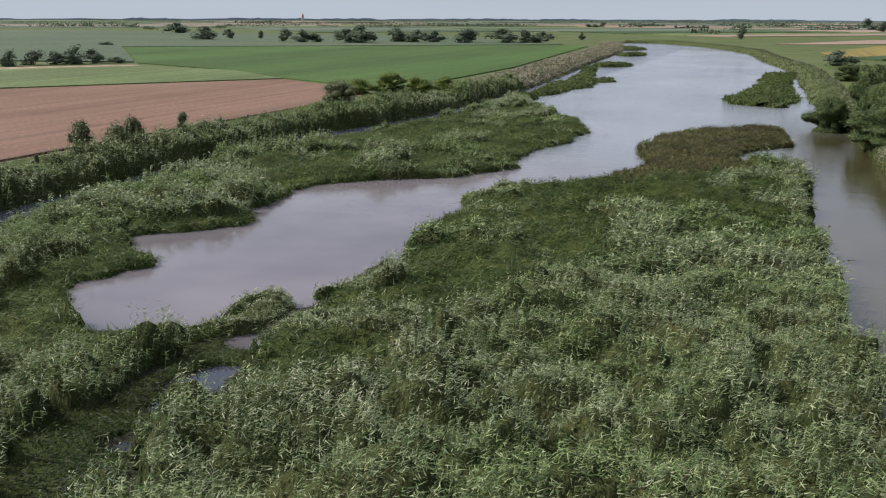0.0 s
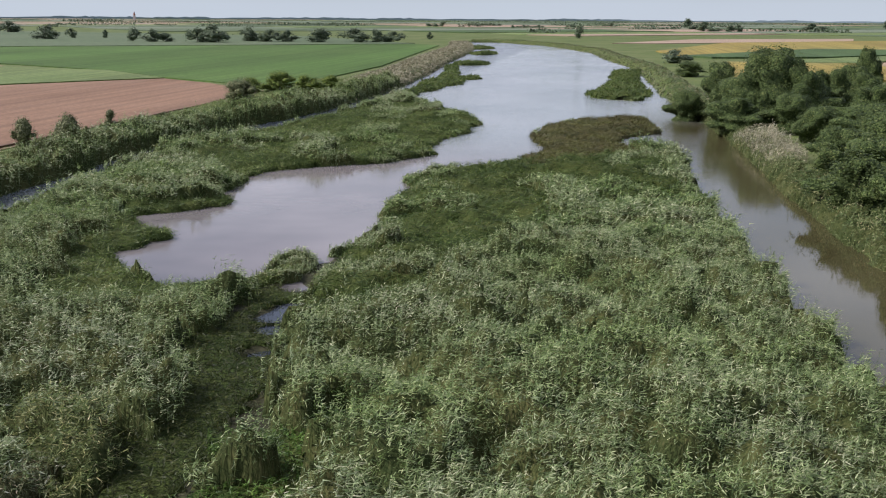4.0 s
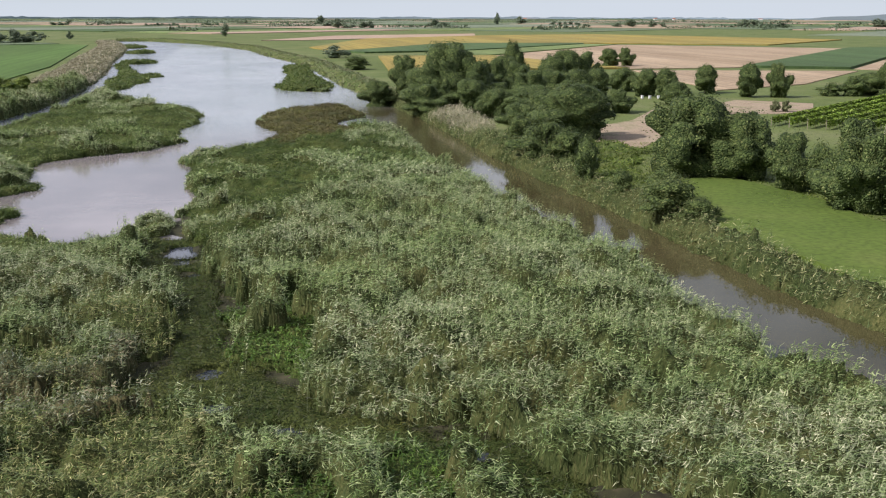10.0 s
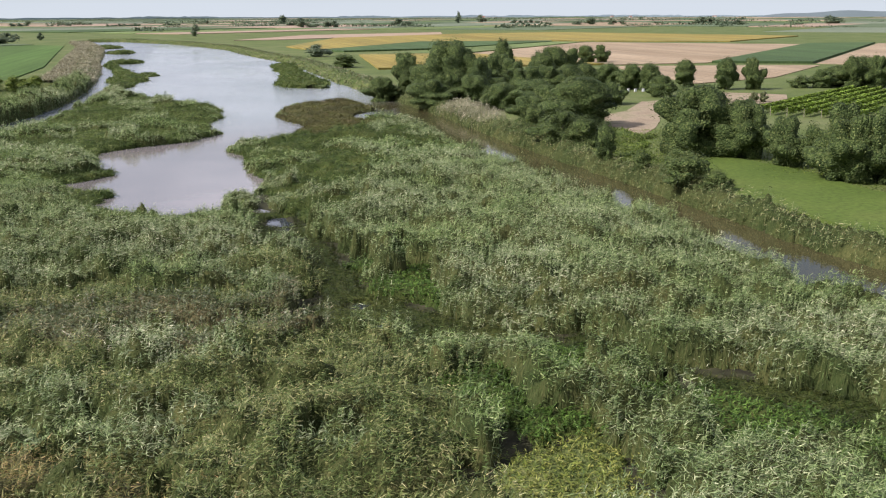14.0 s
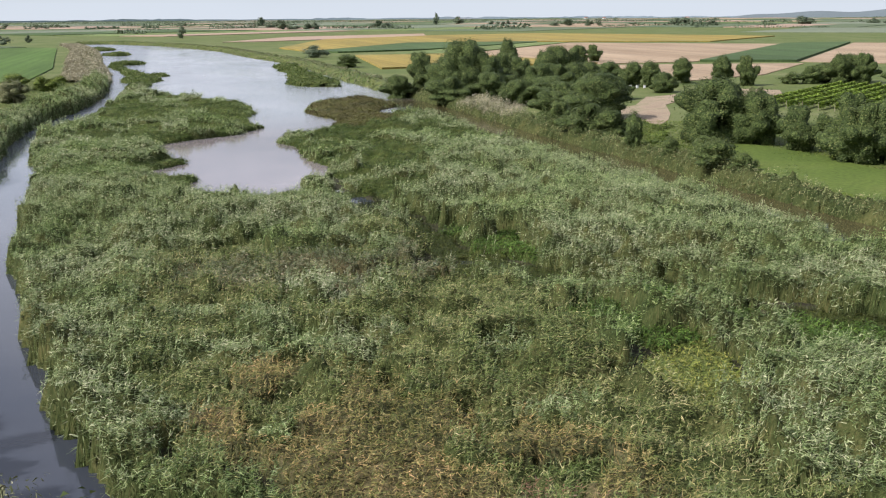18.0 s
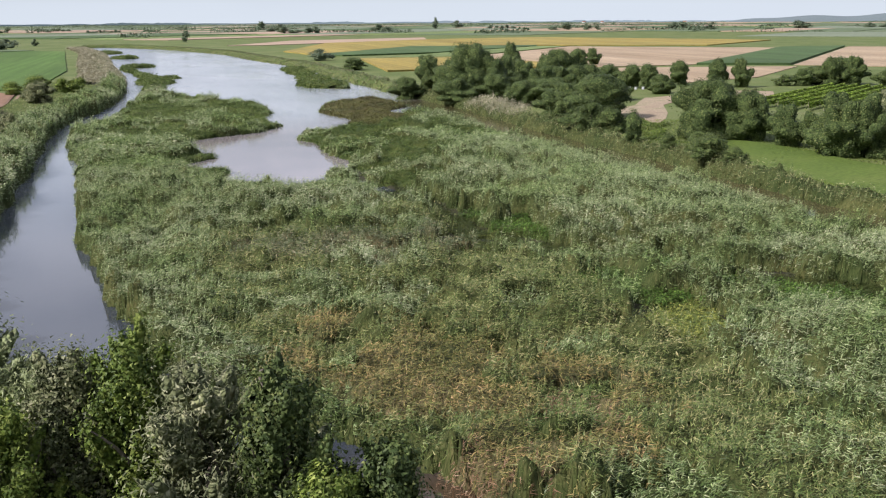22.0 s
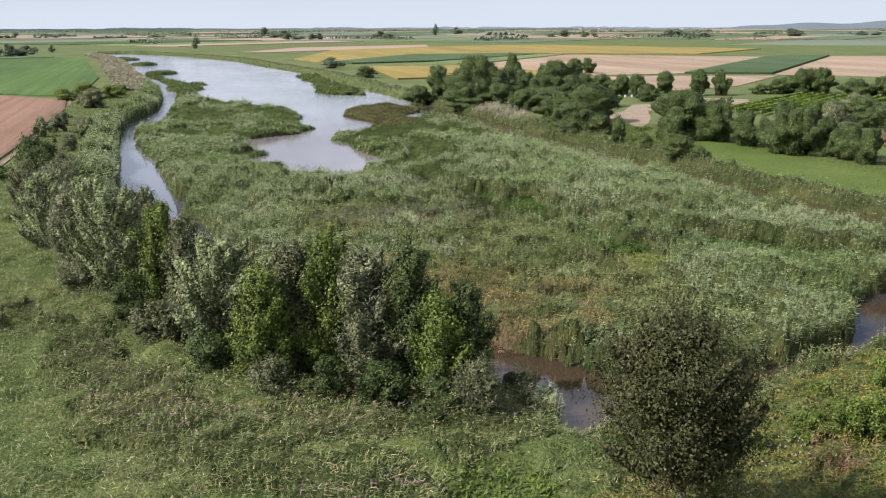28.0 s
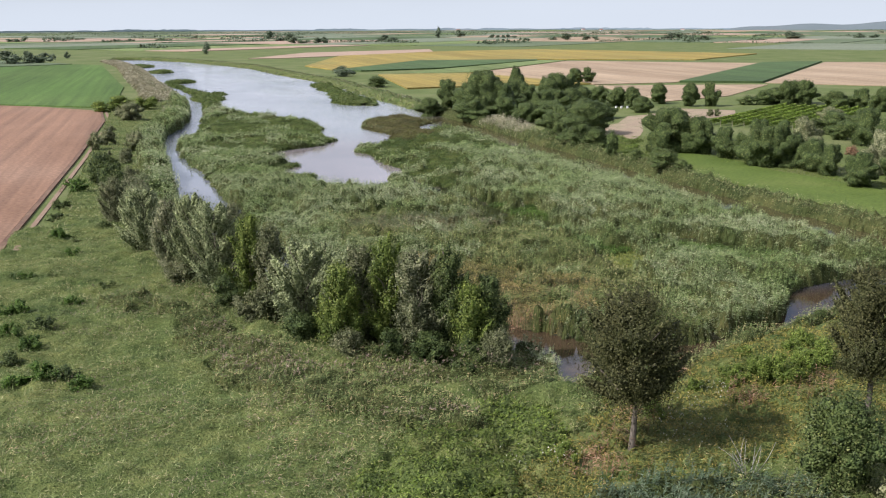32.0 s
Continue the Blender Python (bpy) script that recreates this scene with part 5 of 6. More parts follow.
for x, y, h, w in [(147.3, 2046.9, 20.1, 17.4), (146.4, 1743.8, 14.3, 35.8), (154.3, 1508.1, 9.9, 62.6), (-8.7, 2139.0, 7.2, 25.0), (-69.9, 1932.6, 5.4, 33.3), (298.8, 1539.5, 11.3, 33.3), (514.8, 2010.3, 21.9, 9.7),
                   (608.9, 2163.1, 20.9, 19.2), (636.7, 1606.0, 12.3, 36.6), (686.6, 1577.6, 12.2, 26.4), (833.0, 1724.5, 6.7, 17.9), (880.4, 1613.9, 12.7, 38.2), (1067.4, 1503.4, 17.6, 50.0), (859.6, 1479.2, 13.8, 19.4),
                   (888.6, 1533.1, 5.1, 38.9), (639.8, 1933.3, 7.1, 70.2), (1260.8, 1550.4, 8.7, 60.0), (-263.4, 2117.7, 6.9, 66.3), (-341.5, 1944.0, 9.5, 39.8), (-152.2, 1841.7, 5.1, 60.0)]:
    n = max(1, round(w / (h * 1.3)))
    for k in range(n):
        f = (k + 0.5) / n - 0.5
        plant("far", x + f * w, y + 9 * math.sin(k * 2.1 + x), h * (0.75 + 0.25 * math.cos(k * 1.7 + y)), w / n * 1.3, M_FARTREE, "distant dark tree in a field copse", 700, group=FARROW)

# far tree lines on the plain
rng = np.random.default_rng(5)
pts = []
for i in range(150):
    r = rng.uniform(2300, 4600) if i < 60 else rng.uniform(1250, 3000)
    az = rng.uniform(-0.85, 0.95)
    cx, cy = r * math.sin(az), r * math.cos(az)
    L, t = (rng.uniform(150, 800), rng.normal(0, 0.25)) if i < 60 else (rng.uniform(20, 190), rng.choice([0.73, -0.84]) + rng.normal(0, 0.05))
    tall = rng.uniform(2.0, 4.5) if i < 60 else rng.uniform(2.5, 6.0)
    for q in np.arange(-L / 2, L / 2, 5):
        if rng.random() < 0.9:
            pts.append((cx + math.cos(t) * q, cy + math.sin(t) * q, tall * rng.uniform(0.7, 1.15)))
pts = np.array(pts)
n = len(pts) * 7
q = np.repeat(pts, 7, 0)
p = np.stack([q[:, 0] + rng.normal(0, 3.0, n), q[:, 1] + rng.normal(0, 3.0, n), q[:, 2] * rng.uniform(0.0, 0.85, n) - 0.3], 1)
v = blades(p, rng.uniform(0, math.tau, n), rng.uniform(0.2, 1.3, n), q[:, 2] * 0.7, q[:, 2] * 0.8, np.zeros(n), rng)
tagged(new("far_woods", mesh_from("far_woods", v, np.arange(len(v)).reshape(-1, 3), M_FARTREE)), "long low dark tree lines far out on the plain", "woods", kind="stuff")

# ---- marsh and bank plants ----
P_DARK = smooth_line([(-33, 118), (-26, 131), (-18, 150), (-6, 146), (2, 128), (2, 108), (-6, 98), (-13, 84), (-17, 70), (-20, 56), (-23, 46), (-29, 47), (-32, 62), (-31, 80), (-32, 95)])
P_BROWN = smooth_line([(-22, 165), (-15, 196), (2, 209), (4, 184), (-3, 160), (-2, 145), (-10, 136), (-18, 125), (-21, 140)])
P_WEST = smooth_line([(-79, 160), (-74, 200), (-52, 236), (-34, 190), (-36, 132), (-57, 112), (-70, 120)])
P_WSHORE = smooth_line([(-55, 58), (-61, 75), (-63, 86), (-56, 96), (-58, 112), (-46, 118), (-52, 80), (-46, 52)])
P_PONDS = smooth_line([(-55, 58), (-48, 55), (-41, 58), (-36, 62), (-37, 55), (-40, 48), (-50, 45)])
P_BRIGHT = smooth_line([(-26, 30), (-28.5, 18), (-27.5, 9), (-24, 5), (-21.5, 12), (-19.5, 26)])
P_TROUGH = smooth_line([(-26, -6), (-18, -2), (-14, -4), (-12, -11), (-7, -17), (-1, -22.5), (2, -27), (-3.5, -26), (-9, -23), (-15.5, -20.5), (-22, -21), (-26, -13)])
P_DRY = smooth_line([(-55, -20), (-50, -14), (-43, -18), (-37, -26), (-34, -38), (-40, -46), (-48, -44), (-51, -32)])
P_TAN = smooth_line([(-56, 14), (-40, 19), (-33, 18), (-31, 10), (-38, 3), (-51, 5)])
P_MIX = smooth_line([(-57, 22), (-44, 26), (-33, 24), (-27, 8), (-26, -8), (-22, -21), (-26, -30), (-28, -38), (-25, -46), (-33, -53), (-44, -47), (-52, -36), (-57, -22), (-59, 0)])
P_EAST = smooth_line([(-29, 46), (-27, 28), (-24, 14), (-18, 4), (-12.5, 1.5), (-9.8, -7), (-4, -13.5), (2, -20.5), (5.5, -28), (14, -28), (13, 0), (9, 40), (4, 70), (-20, 70)])
P_LOW = smooth_line([(-36, 56), (-32.5, 57), (-29, 46), (-28, 38), (-26.5, 32), (-26.5, 14), (-22.5, 4), (-26, 1.5), (-31, 7), (-37, 7), (-46, 7.5), (-46, 10), (-37, 11), (-32, 16), (-32.5, 28), (-37.5, 38), (-37, 46)])
P_STRIP = smooth_line([(22, 62), (22, 88), (27, 100), (31, 109), (38, 106), (40, 103), (33, 90), (29, 80), (28, 64)])
P_YELLOW = smooth_line([(-29, -23), (-26, -17), (-21, -16), (-19.5, -22), (-24, -28.5)])


def wet(d, m, edge=0.25):
    return (d < 0) & (m > edge)


def in_ditch(x, y, w=2.6):
    return (reach(x, y, DITCH, False) < w) | (reach(x, y, SIDE_DITCH, False) < w * 0.55)


def zone(x, y, wx, wy):
    """0 reeds, 1 dark sedge, 2 brown sedge, 3 dry, 4 yellow herbs, 5 bright herbs, 6 ditch, 7 tan, 8 mixed, 9 deep green sedge."""
    k = np.zeros(x.shape, int)
    for code, poly in ((8, P_MIX), (7, P_TAN), (3, P_DRY), (5, P_BRIGHT), (5, P_TROUGH), (1, P_WEST), (1, P_WSHORE), (1, P_PONDS), (9, P_DARK), (2, P_BROWN), (4, P_YELLOW)):
        hit = inside(wx, wy, poly)
        if poly is P_WEST or poly is P_DARK:
            hit &= rough(x, y, 6.0, 91) > 0.3
        if code in (3, 5, 7, 8):
            hit &= rough(x, y, 3.0 if code != 8 else 5.0, 77 + code) > (0.42 if code != 8 else 0.33)
        k[hit] = code
    k[in_ditch(wx, wy) | inside(wx, wy, P_LOW)] = 6
    return k


def only(code, lo=-200, hi=260, edge=0.25):
    return lambda x, y, wx, wy, d, m: wet(d, m, edge) & (y > lo) & (y <= hi) & (zone(x, y, wx, wy) == code)


NEAR = (-82, -60, 16, 78)
MID = (-82, 78, 8, 260)
REEDS = "dense grey-green reed bed with wind-bent leaves"
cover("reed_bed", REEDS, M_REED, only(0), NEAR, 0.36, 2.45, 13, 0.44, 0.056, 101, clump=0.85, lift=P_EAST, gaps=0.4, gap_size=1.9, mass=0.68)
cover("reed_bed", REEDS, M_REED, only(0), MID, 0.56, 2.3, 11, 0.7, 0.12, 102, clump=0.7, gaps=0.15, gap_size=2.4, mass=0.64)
cover("sedge_bed", "low dark green sedge along the pond", M_SEDGE, only(1), (-82, 40, 8, 260), 0.56, 1.4, 9, 0.85, 0.075, 103, rise=(0.2, 0.95), wind=0.6, category="sedge", plume=0, gap_size=4.0, clump=0.9, gaps=0.2, mass=0.68, under=U_SEDGE)
cover("deep_sedge_bed", "deep green sedge between pond and reed bed", M_SEDGE_DEEP, only(9), (-36, 40, 6, 156), 0.56, 1.6, 9, 0.8, 0.09, 132, rise=(0.2, 0.95), wind=0.6, category="sedge", plume=0, gap_size=3.5, clump=0.9, gaps=0.2, mass=0.68, under=U_SEDGE)
cover("brown_sedge_bed", "brownish-green sedge at the marsh tip", M_SEDGE_BROWN, only(2), (-24, 115, 8, 215), 0.5, 1.5, 9, 0.85, 0.1, 104, rise=(0.2, 0.95), wind=0.6, category="sedge", plume=0, gap_size=4.0, clump=0.9, gaps=0.2, mass=0.68, under=U_DRY)
cover("dry_reed_bed", "half-dry brownish reeds in the marsh", M_DRY, only(3), (-60, -52, -28, -8), 0.33, 2.0, 12, 0.45, 0.055, 105, mass=0.68, under=U_DRY)
cover("tan_reed_bed", "tan flowering reeds in the marsh", M_OLIVE, only(7), (-62, -4, -25, 24), 0.35, 2.2, 11, 0.45, 0.06, 106, plume=0.5, mass=0.66, under=U_DRY)
cover("mixed_reed_bed", "mixed olive and straw-tipped reeds in the marsh", M_MIXED, only(8), (-66, -58, 14, 32), 0.345, 2.2, 12, 0.44, 0.054, 122, clump=0.85, plume=0.25, gaps=0.45, gap_size=1.9, mass=0.66)
cover("rusty_reeds", "withered rusty reeds in the marsh", M_RUST, lambda x, y, wx, wy, d, m: wet(d, m) & ((wx + 39.5) ** 2 + (wy + 38.5) ** 2 < 4.5) | ((wx + 46) ** 2 + (wy + 43.5) ** 2 < 3), (-50, -48, -34, -32), 0.4, 2.1, 10, 0.4, 0.05, 129, plume=0.4)
cover("yellow_herbs", "low yellow-green marsh herbs", M_LIME, only(4), (-34, -34, -14, -10), 0.3, 0.8, 11, 0.32, 0.09, 107, stem=False, wind=0.2, category="herbs", plume=0, rise=(0.2, 1.0), mass=0.6, under=U_GRASS)
cover("bright_herbs", "lush bright green marsh plants", M_BRIGHT, only(5), (-34, -30, 6, 36), 0.36, 1.1, 11, 0.36, 0.09, 108, wind=0.3, category="herbs", plume=0, mass=0.7, under=U_SEDGE)
cover("ditch_sedge", "low dark sedge in a narrow ditch, deepened by painted shade", M_DITCH, only(6), (-52, -30, 8, 56), 0.36, 0.7, 8, 0.5, 0.06, 109, stem=False, rise=(0.0, 0.9), wind=0.4, category="sedge", plume=0, gaps=0.3, gap_size=3, mass=0.35, under=U_SEDGE)
cover("far_reed_bed", "reeds and sedge on islands in the lake", M_SEDGE, lambda x, y, wx, wy, d, m: wet(d, m), (-110, 260, 10, 720), 1.3, 1.8, 10, 1.1, 0.28, 110, stem=False, rise=(0.1, 0.95), plume=0, gap_size=4, clump=0.7, mass=0.75, under=U_SEDGE)
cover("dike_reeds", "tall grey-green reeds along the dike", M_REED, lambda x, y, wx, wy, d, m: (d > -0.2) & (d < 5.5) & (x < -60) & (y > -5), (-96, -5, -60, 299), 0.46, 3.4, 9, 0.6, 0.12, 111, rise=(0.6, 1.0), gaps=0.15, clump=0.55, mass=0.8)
cover("dike_dry_reeds", "pale dry reeds along the lake's dike", M_BEIGE, lambda x, y, wx, wy, d, m: (d > 0) & (d < 16) & (x < -70), (-140, 285, -60, 780), 1.3, 1.6, 9, 1.1, 0.28, 112, stem=False, plume=0, rise=(0.1, 1.0), mass=0.75, under=U_DRY)
cover("lake_bank_reeds", "green reeds along the far bank of the lake", M_OLIVE, lambda x, y, wx, wy, d, m: (d > -0.5) & (d < 9) & (x > -125), (-126, 200, 40, 880), 1.3, 1.3, 9, 1.0, 0.24, 113, stem=False, plume=0, rise=(0.1, 1.0), mass=0.75, under=U_GRASS)
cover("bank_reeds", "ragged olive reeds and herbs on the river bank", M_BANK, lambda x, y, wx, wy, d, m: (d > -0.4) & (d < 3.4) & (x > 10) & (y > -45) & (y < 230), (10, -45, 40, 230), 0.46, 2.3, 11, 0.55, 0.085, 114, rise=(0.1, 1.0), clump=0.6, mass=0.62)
cover("straw_reeds", "pale straw-coloured reed stand on the river bank", M_BEIGE, lambda x, y, wx, wy, d, m: (d > -0.2) & (d < 6) & (wy > 130) & (wy < 165), (12, 125, 28, 170), 0.5, 2.8, 11, 0.65, 0.1, 115, rise=(0.1, 1.0))
cover("meadow", "mown bright green meadow grass by the river", M_MEADOW, lambda x, y, wx, wy, d, m: (d > 4) & (x > 18), (18, -45, 62, 110), 0.5, 0.3, 4, 0.32, 0.1, 116, stem=False, rise=(0, 0.9), wind=0.3, category="grass", plume=0, gaps=0.15, clump=1.2, gap_size=3.0)
cover("dike_grass", "rough green grass between field and channel", M_GRASS, lambda x, y, wx, wy, d, m: (d > 4) & (x > -101) & (x < -70), (-101, 10, -70, 299), 0.7, 0.7, 7, 0.6, 0.11, 117, stem=False, rise=(0, 0.9), wind=0.4, category="grass", plume=0, clump=0.8, gap_size=3, mass=0.5, under=U_GRASS)
SOUTH = lambda x, y: (x < 30) & (y < 20)
P_SOUTHREED = smooth_line([(-87, -20), (-77, -34), (-70, -51), (-62, -55), (-55, -58), (-49.5, -61), (-51, -67), (-59, -70), (-66, -71), (-73, -67), (-80, -58), (-86, -44)])
P_HERB = smooth_line([(-62, -85), (-57, -77), (-52, -73), (-44, -64), (-31, -58), (-18, -56), (-8, -60), (-24, -78), (-36, -80), (-42, -84), (-50, -85), (-58, -90)])


def in_band(x, y, wx, wy):
    """The near bank's reeds, with a ragged edge that thins out into the grass."""
    return inside(wx + (rough(x, y, 7, 63) - 0.5) * 11, wy + (rough(x, y, 7, 64) - 0.5) * 11, P_SOUTHREED) & (rough(x, y, 3, 65) > 0.2)


cover("south_reeds", "olive flowering reeds on the near bank", M_SOUTHREED, lambda x, y, wx, wy, d, m: (d > -0.5) & SOUTH(x, y) & (in_band(x, y, wx, wy) | ((d < 2.5) & (x > -75))), (-96, -90, 20, -18), 0.37, 1.75, 10, 0.45, 0.055, 118, plume=0.4, rise=(0.25, 1.0), clump=0.8, gaps=0.3, gap_size=2.0, mass=0.65)


def near_any(x, y, spots):
    hit = np.zeros(x.shape, bool)
    for px, py, r in spots:
        hit |= (x - px) ** 2 + (y - py) ** 2 < r * r
    return hit


P_LUSH = smooth_line([(-63, -69), (-55, -68), (-55, -75), (-58, -78), (-63, -85), (-72, -84), (-70, -76)])
P_BLUE = smooth_line([(-55, -84.5), (-50, -84), (-45, -86), (-43, -92), (-52, -97), (-58, -90)])
P_ROUGH = smooth_line([(-112, 24), (-84, 18), (-40, -40), (-24, -52), (-14, -62), (-17, -82), (-30, -97), (-58, -104), (-88, -101), (-112, -94)])
RUST_SPOTS = [(-52.6, -78.4, 1.7), (-55.2, -81.6, 2.0), (-40.9, -64.8, 1.8), (-31.8, -73.2, 1.6), (-48.5, -74, 1.4), (-38, -73.5, 1.6)]
UMBEL_SPOTS = [(-61, -80.5, 2.2), (-44.6, -75.9, 2.6), (-57.4, -80.6, 1.6), (-41, -71, 2.0), (-48, -79, 1.5)]
HERBS = lambda wx, wy, d: (d > 2.5) & inside(wx, wy, P_HERB) & ~inside(wx, wy, P_BLUE)
FREE = lambda x, y, wx, wy, d: (d > 1) & SOUTH(x, y) & ~in_band(x, y, wx, wy)
cover("south_herbs", "sunlit yellow-green bramble and herbs", M_YELLOW, lambda x, y, wx, wy, d, m: HERBS(wx, wy, d) & ~near_any(wx, wy, RUST_SPOTS), (-66, -94, -4, -52), 0.31, 1.2, 11, 0.3, 0.09, 119, stem=False, wind=0.2, category="herbs", plume=0, rise=(0.1, 1.0), clump=1.1, gap_size=1.8, mass=0.6, under=U_GRASS)
cover("lush_herbs", "lush green nettles and herbs on the near bank", M_LUSH, lambda x, y, wx, wy, d, m: FREE(x, y, wx, wy, d) & inside(wx, wy, P_LUSH) & ~HERBS(wx, wy, d), (-76, -90, -52, -66), 0.32, 1.1, 11, 0.34, 0.13, 123, stem=False, wind=0.2, category="herbs", plume=0, rise=(0.1, 1.0), clump=1.1, gap_size=1.8, mass=0.65, under=U_GRASS)
cover("reed_plumes", "brownish-mauve reed plumes above the near bank's reeds", M_PLUME, lambda x, y, wx, wy, d, m: (d > 0.5) & SOUTH(x, y) & in_band(x, y, wx, wy) & (rough(x, y, 6, 60) > 0.4), (-92, -84, -48, -18), 0.7, 1.95, 3, 0.38, 0.085, 130, stem=False, wind=0.95, rise=(0.88, 1.0), clump=0.7, plume=0.8, gaps=0.5)
cover("blue_reeds", "bluish-green reeds beside the lone tree, darkened by painted shade", M_BLUEREED, lambda x, y, wx, wy, d, m: FREE(x, y, wx, wy, d) & inside(wx, wy, P_BLUE) & ~HERBS(wx, wy, d), (-64, -100, -40, -78), 0.34, 1.7, 11, 0.5, 0.085, 124, rise=(0.15, 1.0), clump=0.8, plume=0.2, mass=0.65)
cover("rusty_grass", "rusty brown dry grass patches on the near bank", M_RUST, lambda x, y, wx, wy, d, m: (d > 1) & near_any(wx, wy, RUST_SPOTS) & (rough(x, y, 1.2, 50) > 0.35), (-90, -90, -26, -42), 0.36, 1.6, 9, 0.5, 0.045, 125, wind=0.4, category="grass", plume=0.4, rise=(0.2, 1.0), clump=0.6)
cover("white_umbels", "sparse white flowering umbels among the herbs", M_FLOWER, lambda x, y, wx, wy, d, m: (d > 1) & near_any(wx, wy, UMBEL_SPOTS) & (rough(x, y, 0.8, 51) > 0.45), (-66, -86, -36, -66), 0.5, 1.35, 4, 0.1, 0.08, 126, stem=False, wind=0.1, category="flowers", plume=0, rise=(0.93, 1.02), clump=0.4)
cover("bank_herbs", "bright green herbs behind the bank shrubs", M_LUSH, lambda x, y, wx, wy, d, m: (d > 3) & inside(wx, wy, P_STRIP), (20, 60, 44, 112), 0.55, 0.9, 9, 0.55, 0.2, 127, stem=False, wind=0.2, category="herbs", plume=0, rise=(0.1, 1.0), clump=0.9, gap_size=3, mass=0.7, under=U_GRASS)
cover("south_grass", "tall rough meadow grass on the near bank", M_GRASS, lambda x, y, wx, wy, d, m: FREE(x, y, wx, wy, d) & ~HERBS(wx, wy, d) & ~inside(wx, wy, P_LUSH) & ~inside(wx, wy, P_BLUE) & (x > -106) & inside(wx, wy, P_ROUGH), (-107, -106, -12, 22), 0.45, 0.95, 10, 0.48, 0.05, 120, stem=False, rise=(0, 0.95), wind=0.4, category="grass", plume=0, clump=1.1, gap_size=2.2, gaps=0.3, mass=0.55, under=U_GRASS)
cover("sedge_patches", "olive sedge patches in the rough grass", M_SOUTHREED, lambda x, y, wx, wy, d, m: FREE(x, y, wx, wy, d) & ~HERBS(wx, wy, d) & ~inside(wx, wy, P_LUSH) & inside(wx, wy, P_ROUGH) & (x > -98) & (rough(x, y, 8, 66) * 0.7 + rough(x, y, 2.5, 67) * 0.3 > 0.56), (-99, -102, -40, 12), 0.46, 1.25, 8, 0.45, 0.05, 133, stem=False, rise=(0.2, 1.0), wind=0.6, category="sedge", clump=0.9, plume=0.15, gaps=0.4, gap_size=1.8)
cover("seeding_grass", "mauve-brown seed heads over the rough grass", M_PLUME, lambda x, y, wx, wy, d, m: FREE(x, y, wx, wy, d) & ~HERBS(wx, wy, d) & ~inside(wx, wy, P_LUSH) & inside(wx, wy, P_ROUGH) & (x > -97) & (rough(x, y, 9, 61) > 0.45), (-98, -100, -56, -20), 0.62, 1.05, 2, 0.3, 0.05, 131, stem=False, wind=0.9, rise=(0.85, 1.0), category="grass", clump=0.8, plume=0.7, gaps=0.5)
cover("reed_stalks", "sparse reed stalks standing in shallow water", M_OLIVE, lambda x, y, wx, wy, d, m: (d < 0) & (m < 0) & (m > -5), (-37, 150, -27, 190), 1.0, 1.9, 3, 0.6, 0.08, 121, plume=0)

# ---- vineyard ----
row_way = Vector((66, 53, 0)).normalized()
step = Vector((15.8, -19.1, 0)).normalized()
vine_rng = np.random.default_rng(8)
L = 78.0
n = 5200
s = vine_rng.uniform(0, L, n)
p = np.stack([s, vine_rng.normal(0, 0.2, n), 1.75 - 1.3 * vine_rng.uniform(0, 1, n) ** 1.6], 1)
fol = mesh_from("foliage", blades(p, vine_rng.uniform(0, math.tau, n), vine_rng.uniform(-0.2, 0.9, n), vine_rng.uniform(0.3, 0.6, n), vine_rng.uniform(0.3, 0.5, n), np.full(n, 0.15), vine_rng), np.arange(3 * n).reshape(-1, 3), M_VINE)
pv, pf = tube([(0, 0, -0.4), (0, 0, 1.0), (0, 0, 1.9)], [0.06, 0.06, 0.05], 6)
post_me = mesh_from("post", pv, pf, M_WOOD)
tv, tf = tube([(0, 0, -0.3), (0.03, 0.02, 0.3), (0, 0, 0.7)], [0.06, 0.045, 0.04], 6)
stock_me = mesh_from("vine_stock", tv, tf, M_BARK)
for i in range(9):
    root = new("vine_row")
    at = Vector((78.7, 130.6, -0.1)) + step * 3.6 * i
    root.matrix_basis = pose(at.x, at.y, at.z, 0, 0, math.degrees(math.atan2(row_way.y, row_way.x)))
    hang("foliage", fol, root)
    for k in range(9):
        hang("post", post_me, root, "grey wooden post").location = (k * L / 8, 0, 0)
    for k in range(26):
        hang("vine_stock", stock_me, root).location = (1.5 + k * 3.0, 0, 0)
    tagged(root, "leafy green trellised vine row in a small vineyard", "vine row", "vineyard rows")

# ---- small things ----


def box_bm(sx, sy, sz, bevel=0.02, at=(0, 0, 0)):
    bm = bmesh.new()
    bmesh.ops.create_cube(bm, size=1, matrix=Matrix.Translation(at) @ Matrix.Diagonal((sx, sy, sz, 1)))
    if bevel:
        bmesh.ops.bevel(bm, geom=bm.edges[:], offset=bevel, segments=1, affect="EDGES")
    return bm


hive = None
for x, y, r in ((80.8, 196.0, 10), (83.0, 195.6, -5), (79.0, 196.8, 22)):
    m = pose(x, y, -0.12, 0, 0, r)
    if hive is None:
        hive = new("beehive")
        part("body", box_bm(0.6, 0.5, 0.75, 0.03, (0, 0, 0.49)), M_WHITE, hive)
        part("lid", box_bm(0.68, 0.58, 0.1, 0.02, (0, 0, 0.91)), M_PLASTER, hive, "flat grey lid")
        part("stand", box_bm(0.55, 0.45, 0.12, 0.0, (0, 0, 0.06)), M_WOOD, hive)
        hive.matrix_basis = m
        tagged(hive, "small white box hive on the grass by trees", "beehive", "beehives")
    else:
        copy_thing(hive, m)

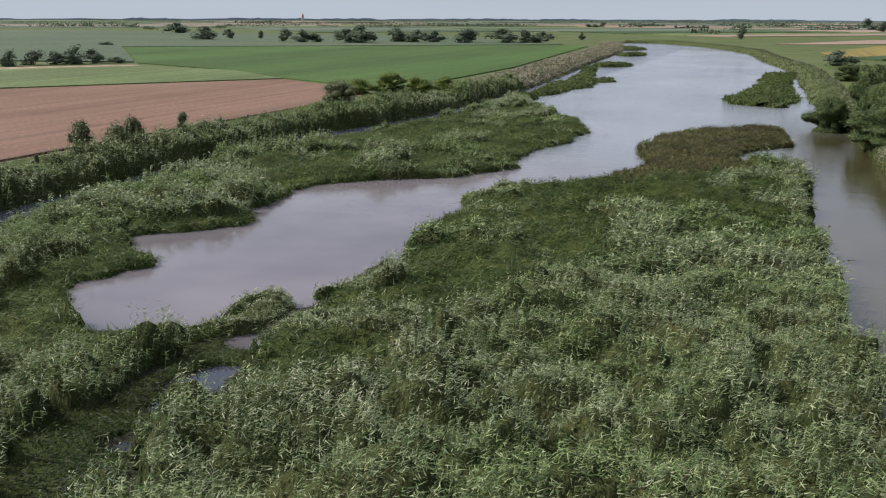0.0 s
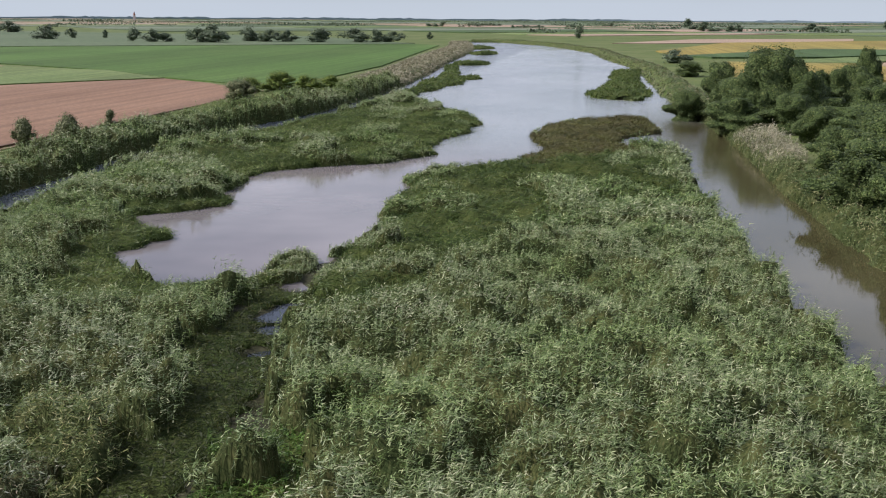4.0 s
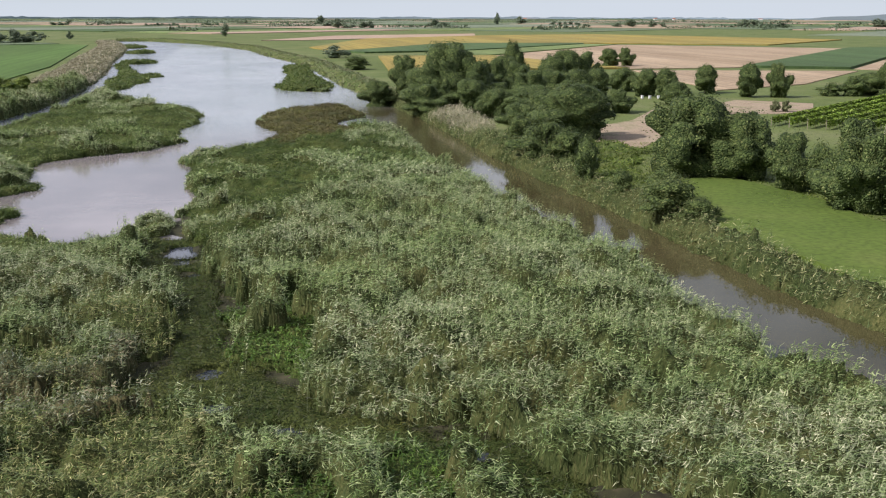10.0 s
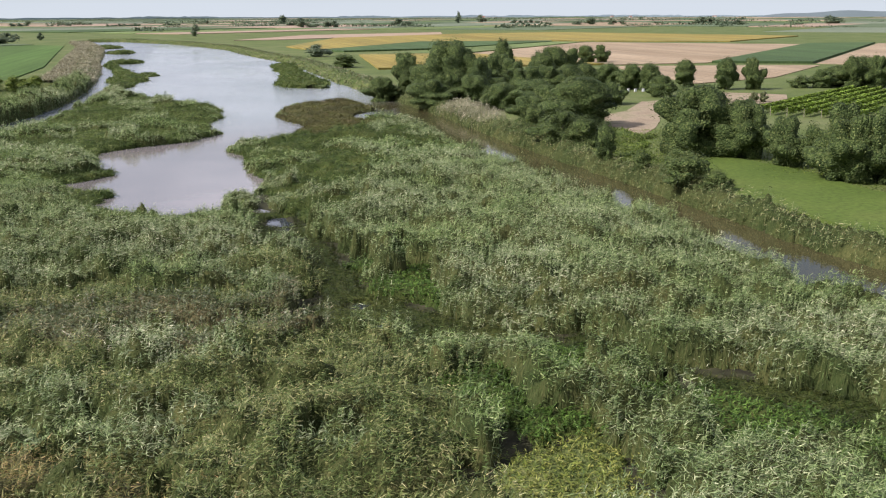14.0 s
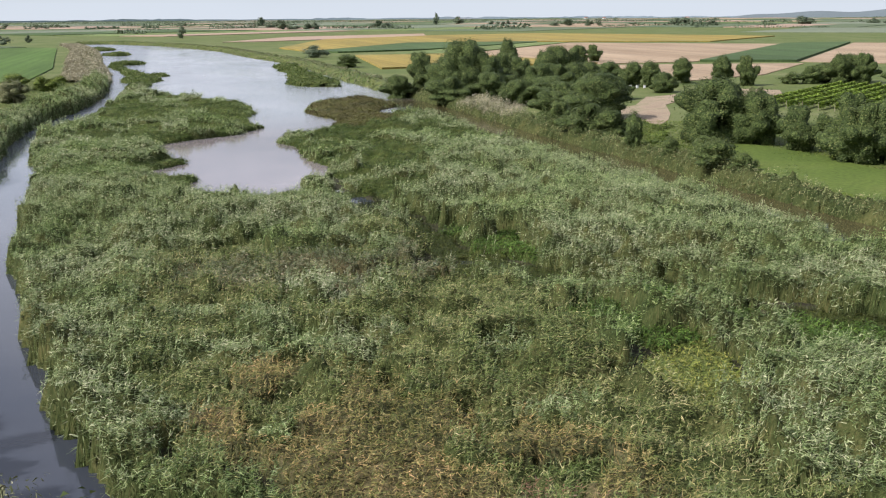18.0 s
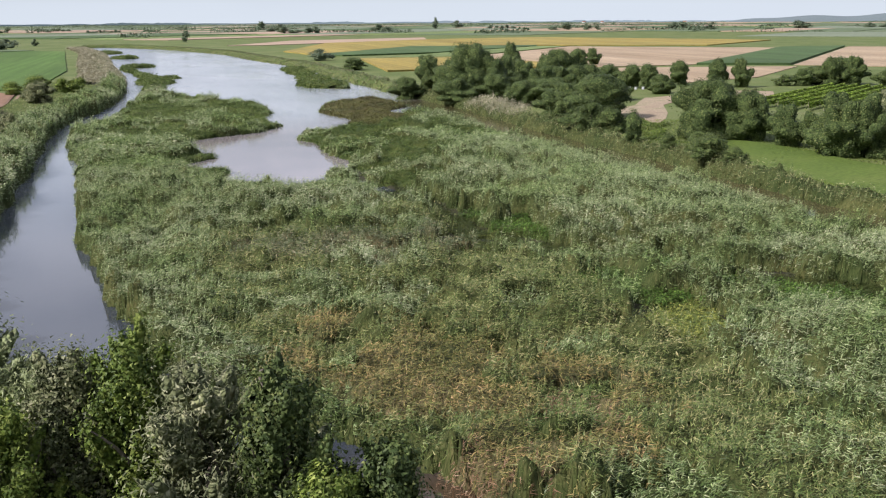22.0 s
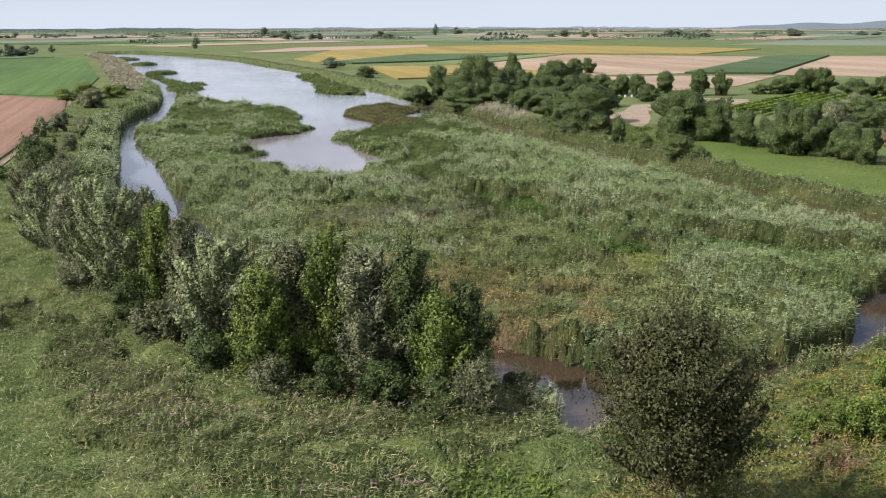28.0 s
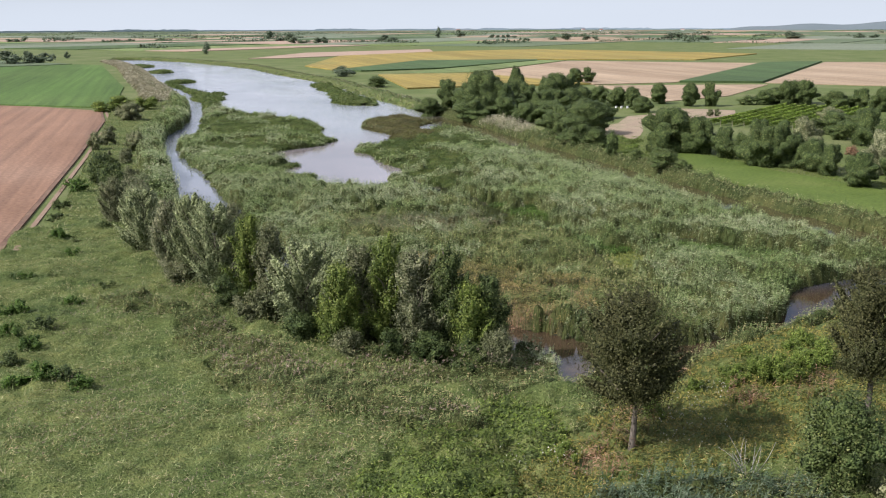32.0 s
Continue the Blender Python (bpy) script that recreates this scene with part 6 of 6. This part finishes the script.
branch_rng = np.random.default_rng(4)
dead = new("dead_shrub")
for k in range(16):
    az, tilt = branch_rng.uniform(0, math.tau), branch_rng.uniform(0.2, 0.9)
    Lb = branch_rng.uniform(1.6, 3.4)
    tip = (math.cos(az) * math.sin(tilt) * Lb, math.sin(az) * math.sin(tilt) * Lb, math.cos(tilt) * Lb)
    bv, bf = tube(bent((0, 0, -0.2), tip, 0.15, branch_rng, 6), np.linspace(0.035, 0.008, 6), 5)
    hang("branch", mesh_from("branch", bv, bf, M_DEAD, True), dead)
dead.location = (-45.5, -85.0, -0.4)
tagged(dead, "bleached bare dead shrub in the grass", "shrub")

tower = new("church_tower")
part("tower_wall", box_bm(6, 6, 18, 0.3, (0, 0, 9)), M_PLASTER, tower)
bm = bmesh.new()
bmesh.ops.create_cone(bm, cap_ends=True, segments=8, radius1=4.2, radius2=0.2, depth=12, matrix=Matrix.Translation((0, 0, 24)))
part("spire", bm, M_TILE, tower)
tower.location = (-1556, 3135, -0.3)
tagged(tower, "distant pointed church tower on the horizon", "church tower")


def house(x, y, w, l, hh, turn):
    root = new("farm_house")
    part("wall", box_bm(w, l, hh, 0.05, (0, 0, hh / 2)), M_WHITE, root)
    bm = bmesh.new()
    c = [bm.verts.new(q) for q in ((-w / 2 - .4, -l / 2 - .4, hh), (w / 2 + .4, -l / 2 - .4, hh), (w / 2 + .4, l / 2 + .4, hh), (-w / 2 - .4, l / 2 + .4, hh), (0, -l / 2 - .4, hh + w * .4), (0, l / 2 + .4, hh + w * .4))]
    for f in ((0, 1, 4), (2, 3, 5), (0, 4, 5, 3), (1, 2, 5, 4), (0, 3, 2, 1)):
        bm.faces.new([c[i] for i in f])
    part("roof", bm, M_TILE, root, "red tiled gable roof")
    root.matrix_basis = pose(x, y, -0.3, 0, 0, turn)
    tagged(root, "distant white house with a red roof", "house", "distant village")


house_rng = np.random.default_rng(3)
for k in range(5):
    az, r = house_rng.uniform(0.25, 0.62), house_rng.uniform(4000, 4500)
    house(r * math.sin(az), r * math.cos(az), house_rng.uniform(8, 11), house_rng.uniform(10, 16), house_rng.uniform(3, 4), house_rng.uniform(0, 180))

# low wooded hill on the horizon, its haze put into the base colour
bm = bmesh.new()
bmesh.ops.create_grid(bm, x_segments=40, y_segments=16, size=1)
for q in bm.verts:
    ex = max(0.0, 1 - abs(q.co.x) ** 3) * max(0.0, 1 - q.co.y ** 2)
    q.co = Vector((q.co.x * 620, q.co.y * 260, -1 + 44 * ex * (0.82 + 0.18 * math.sin(q.co.x * 9) * math.cos(q.co.x * 4))))
me = bpy.data.meshes.new("far_hill")
bm.to_mesh(me)
bm.free()
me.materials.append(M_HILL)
hill = tagged(new("far_hill", me), "low wooded hill in painted blue-grey haze on the horizon", "hill", kind="structure")
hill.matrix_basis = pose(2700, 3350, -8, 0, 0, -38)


# the plain's far rim, woods and villages melted into one line, the haze painted into its blue-grey
rim_n = 900
az = np.linspace(-1.35, 1.35, rim_n)
top = 4 + 4 * rough(az * 60, az * 0, 1.0, 31) + 5 * rough(az * 300, az * 0, 1.0, 32) * (rough(az * 25, az * 0, 1.0, 33) > 0.45)
low = np.stack([4650 * np.sin(az), 4650 * np.cos(az), np.full(rim_n, -3.0)], 1)
high = low + np.stack([np.zeros(rim_n), np.zeros(rim_n), top + 3], 1)
rim_f = np.array([[i, i + 1, rim_n + i + 1, rim_n + i] for i in range(rim_n - 1)])
tagged(new("backdrop", mesh_from("backdrop", np.concatenate([low, high]), rim_f, M_RIM)), "line of far woods on the horizon in painted blue-grey haze", "backdrop", kind="structure")
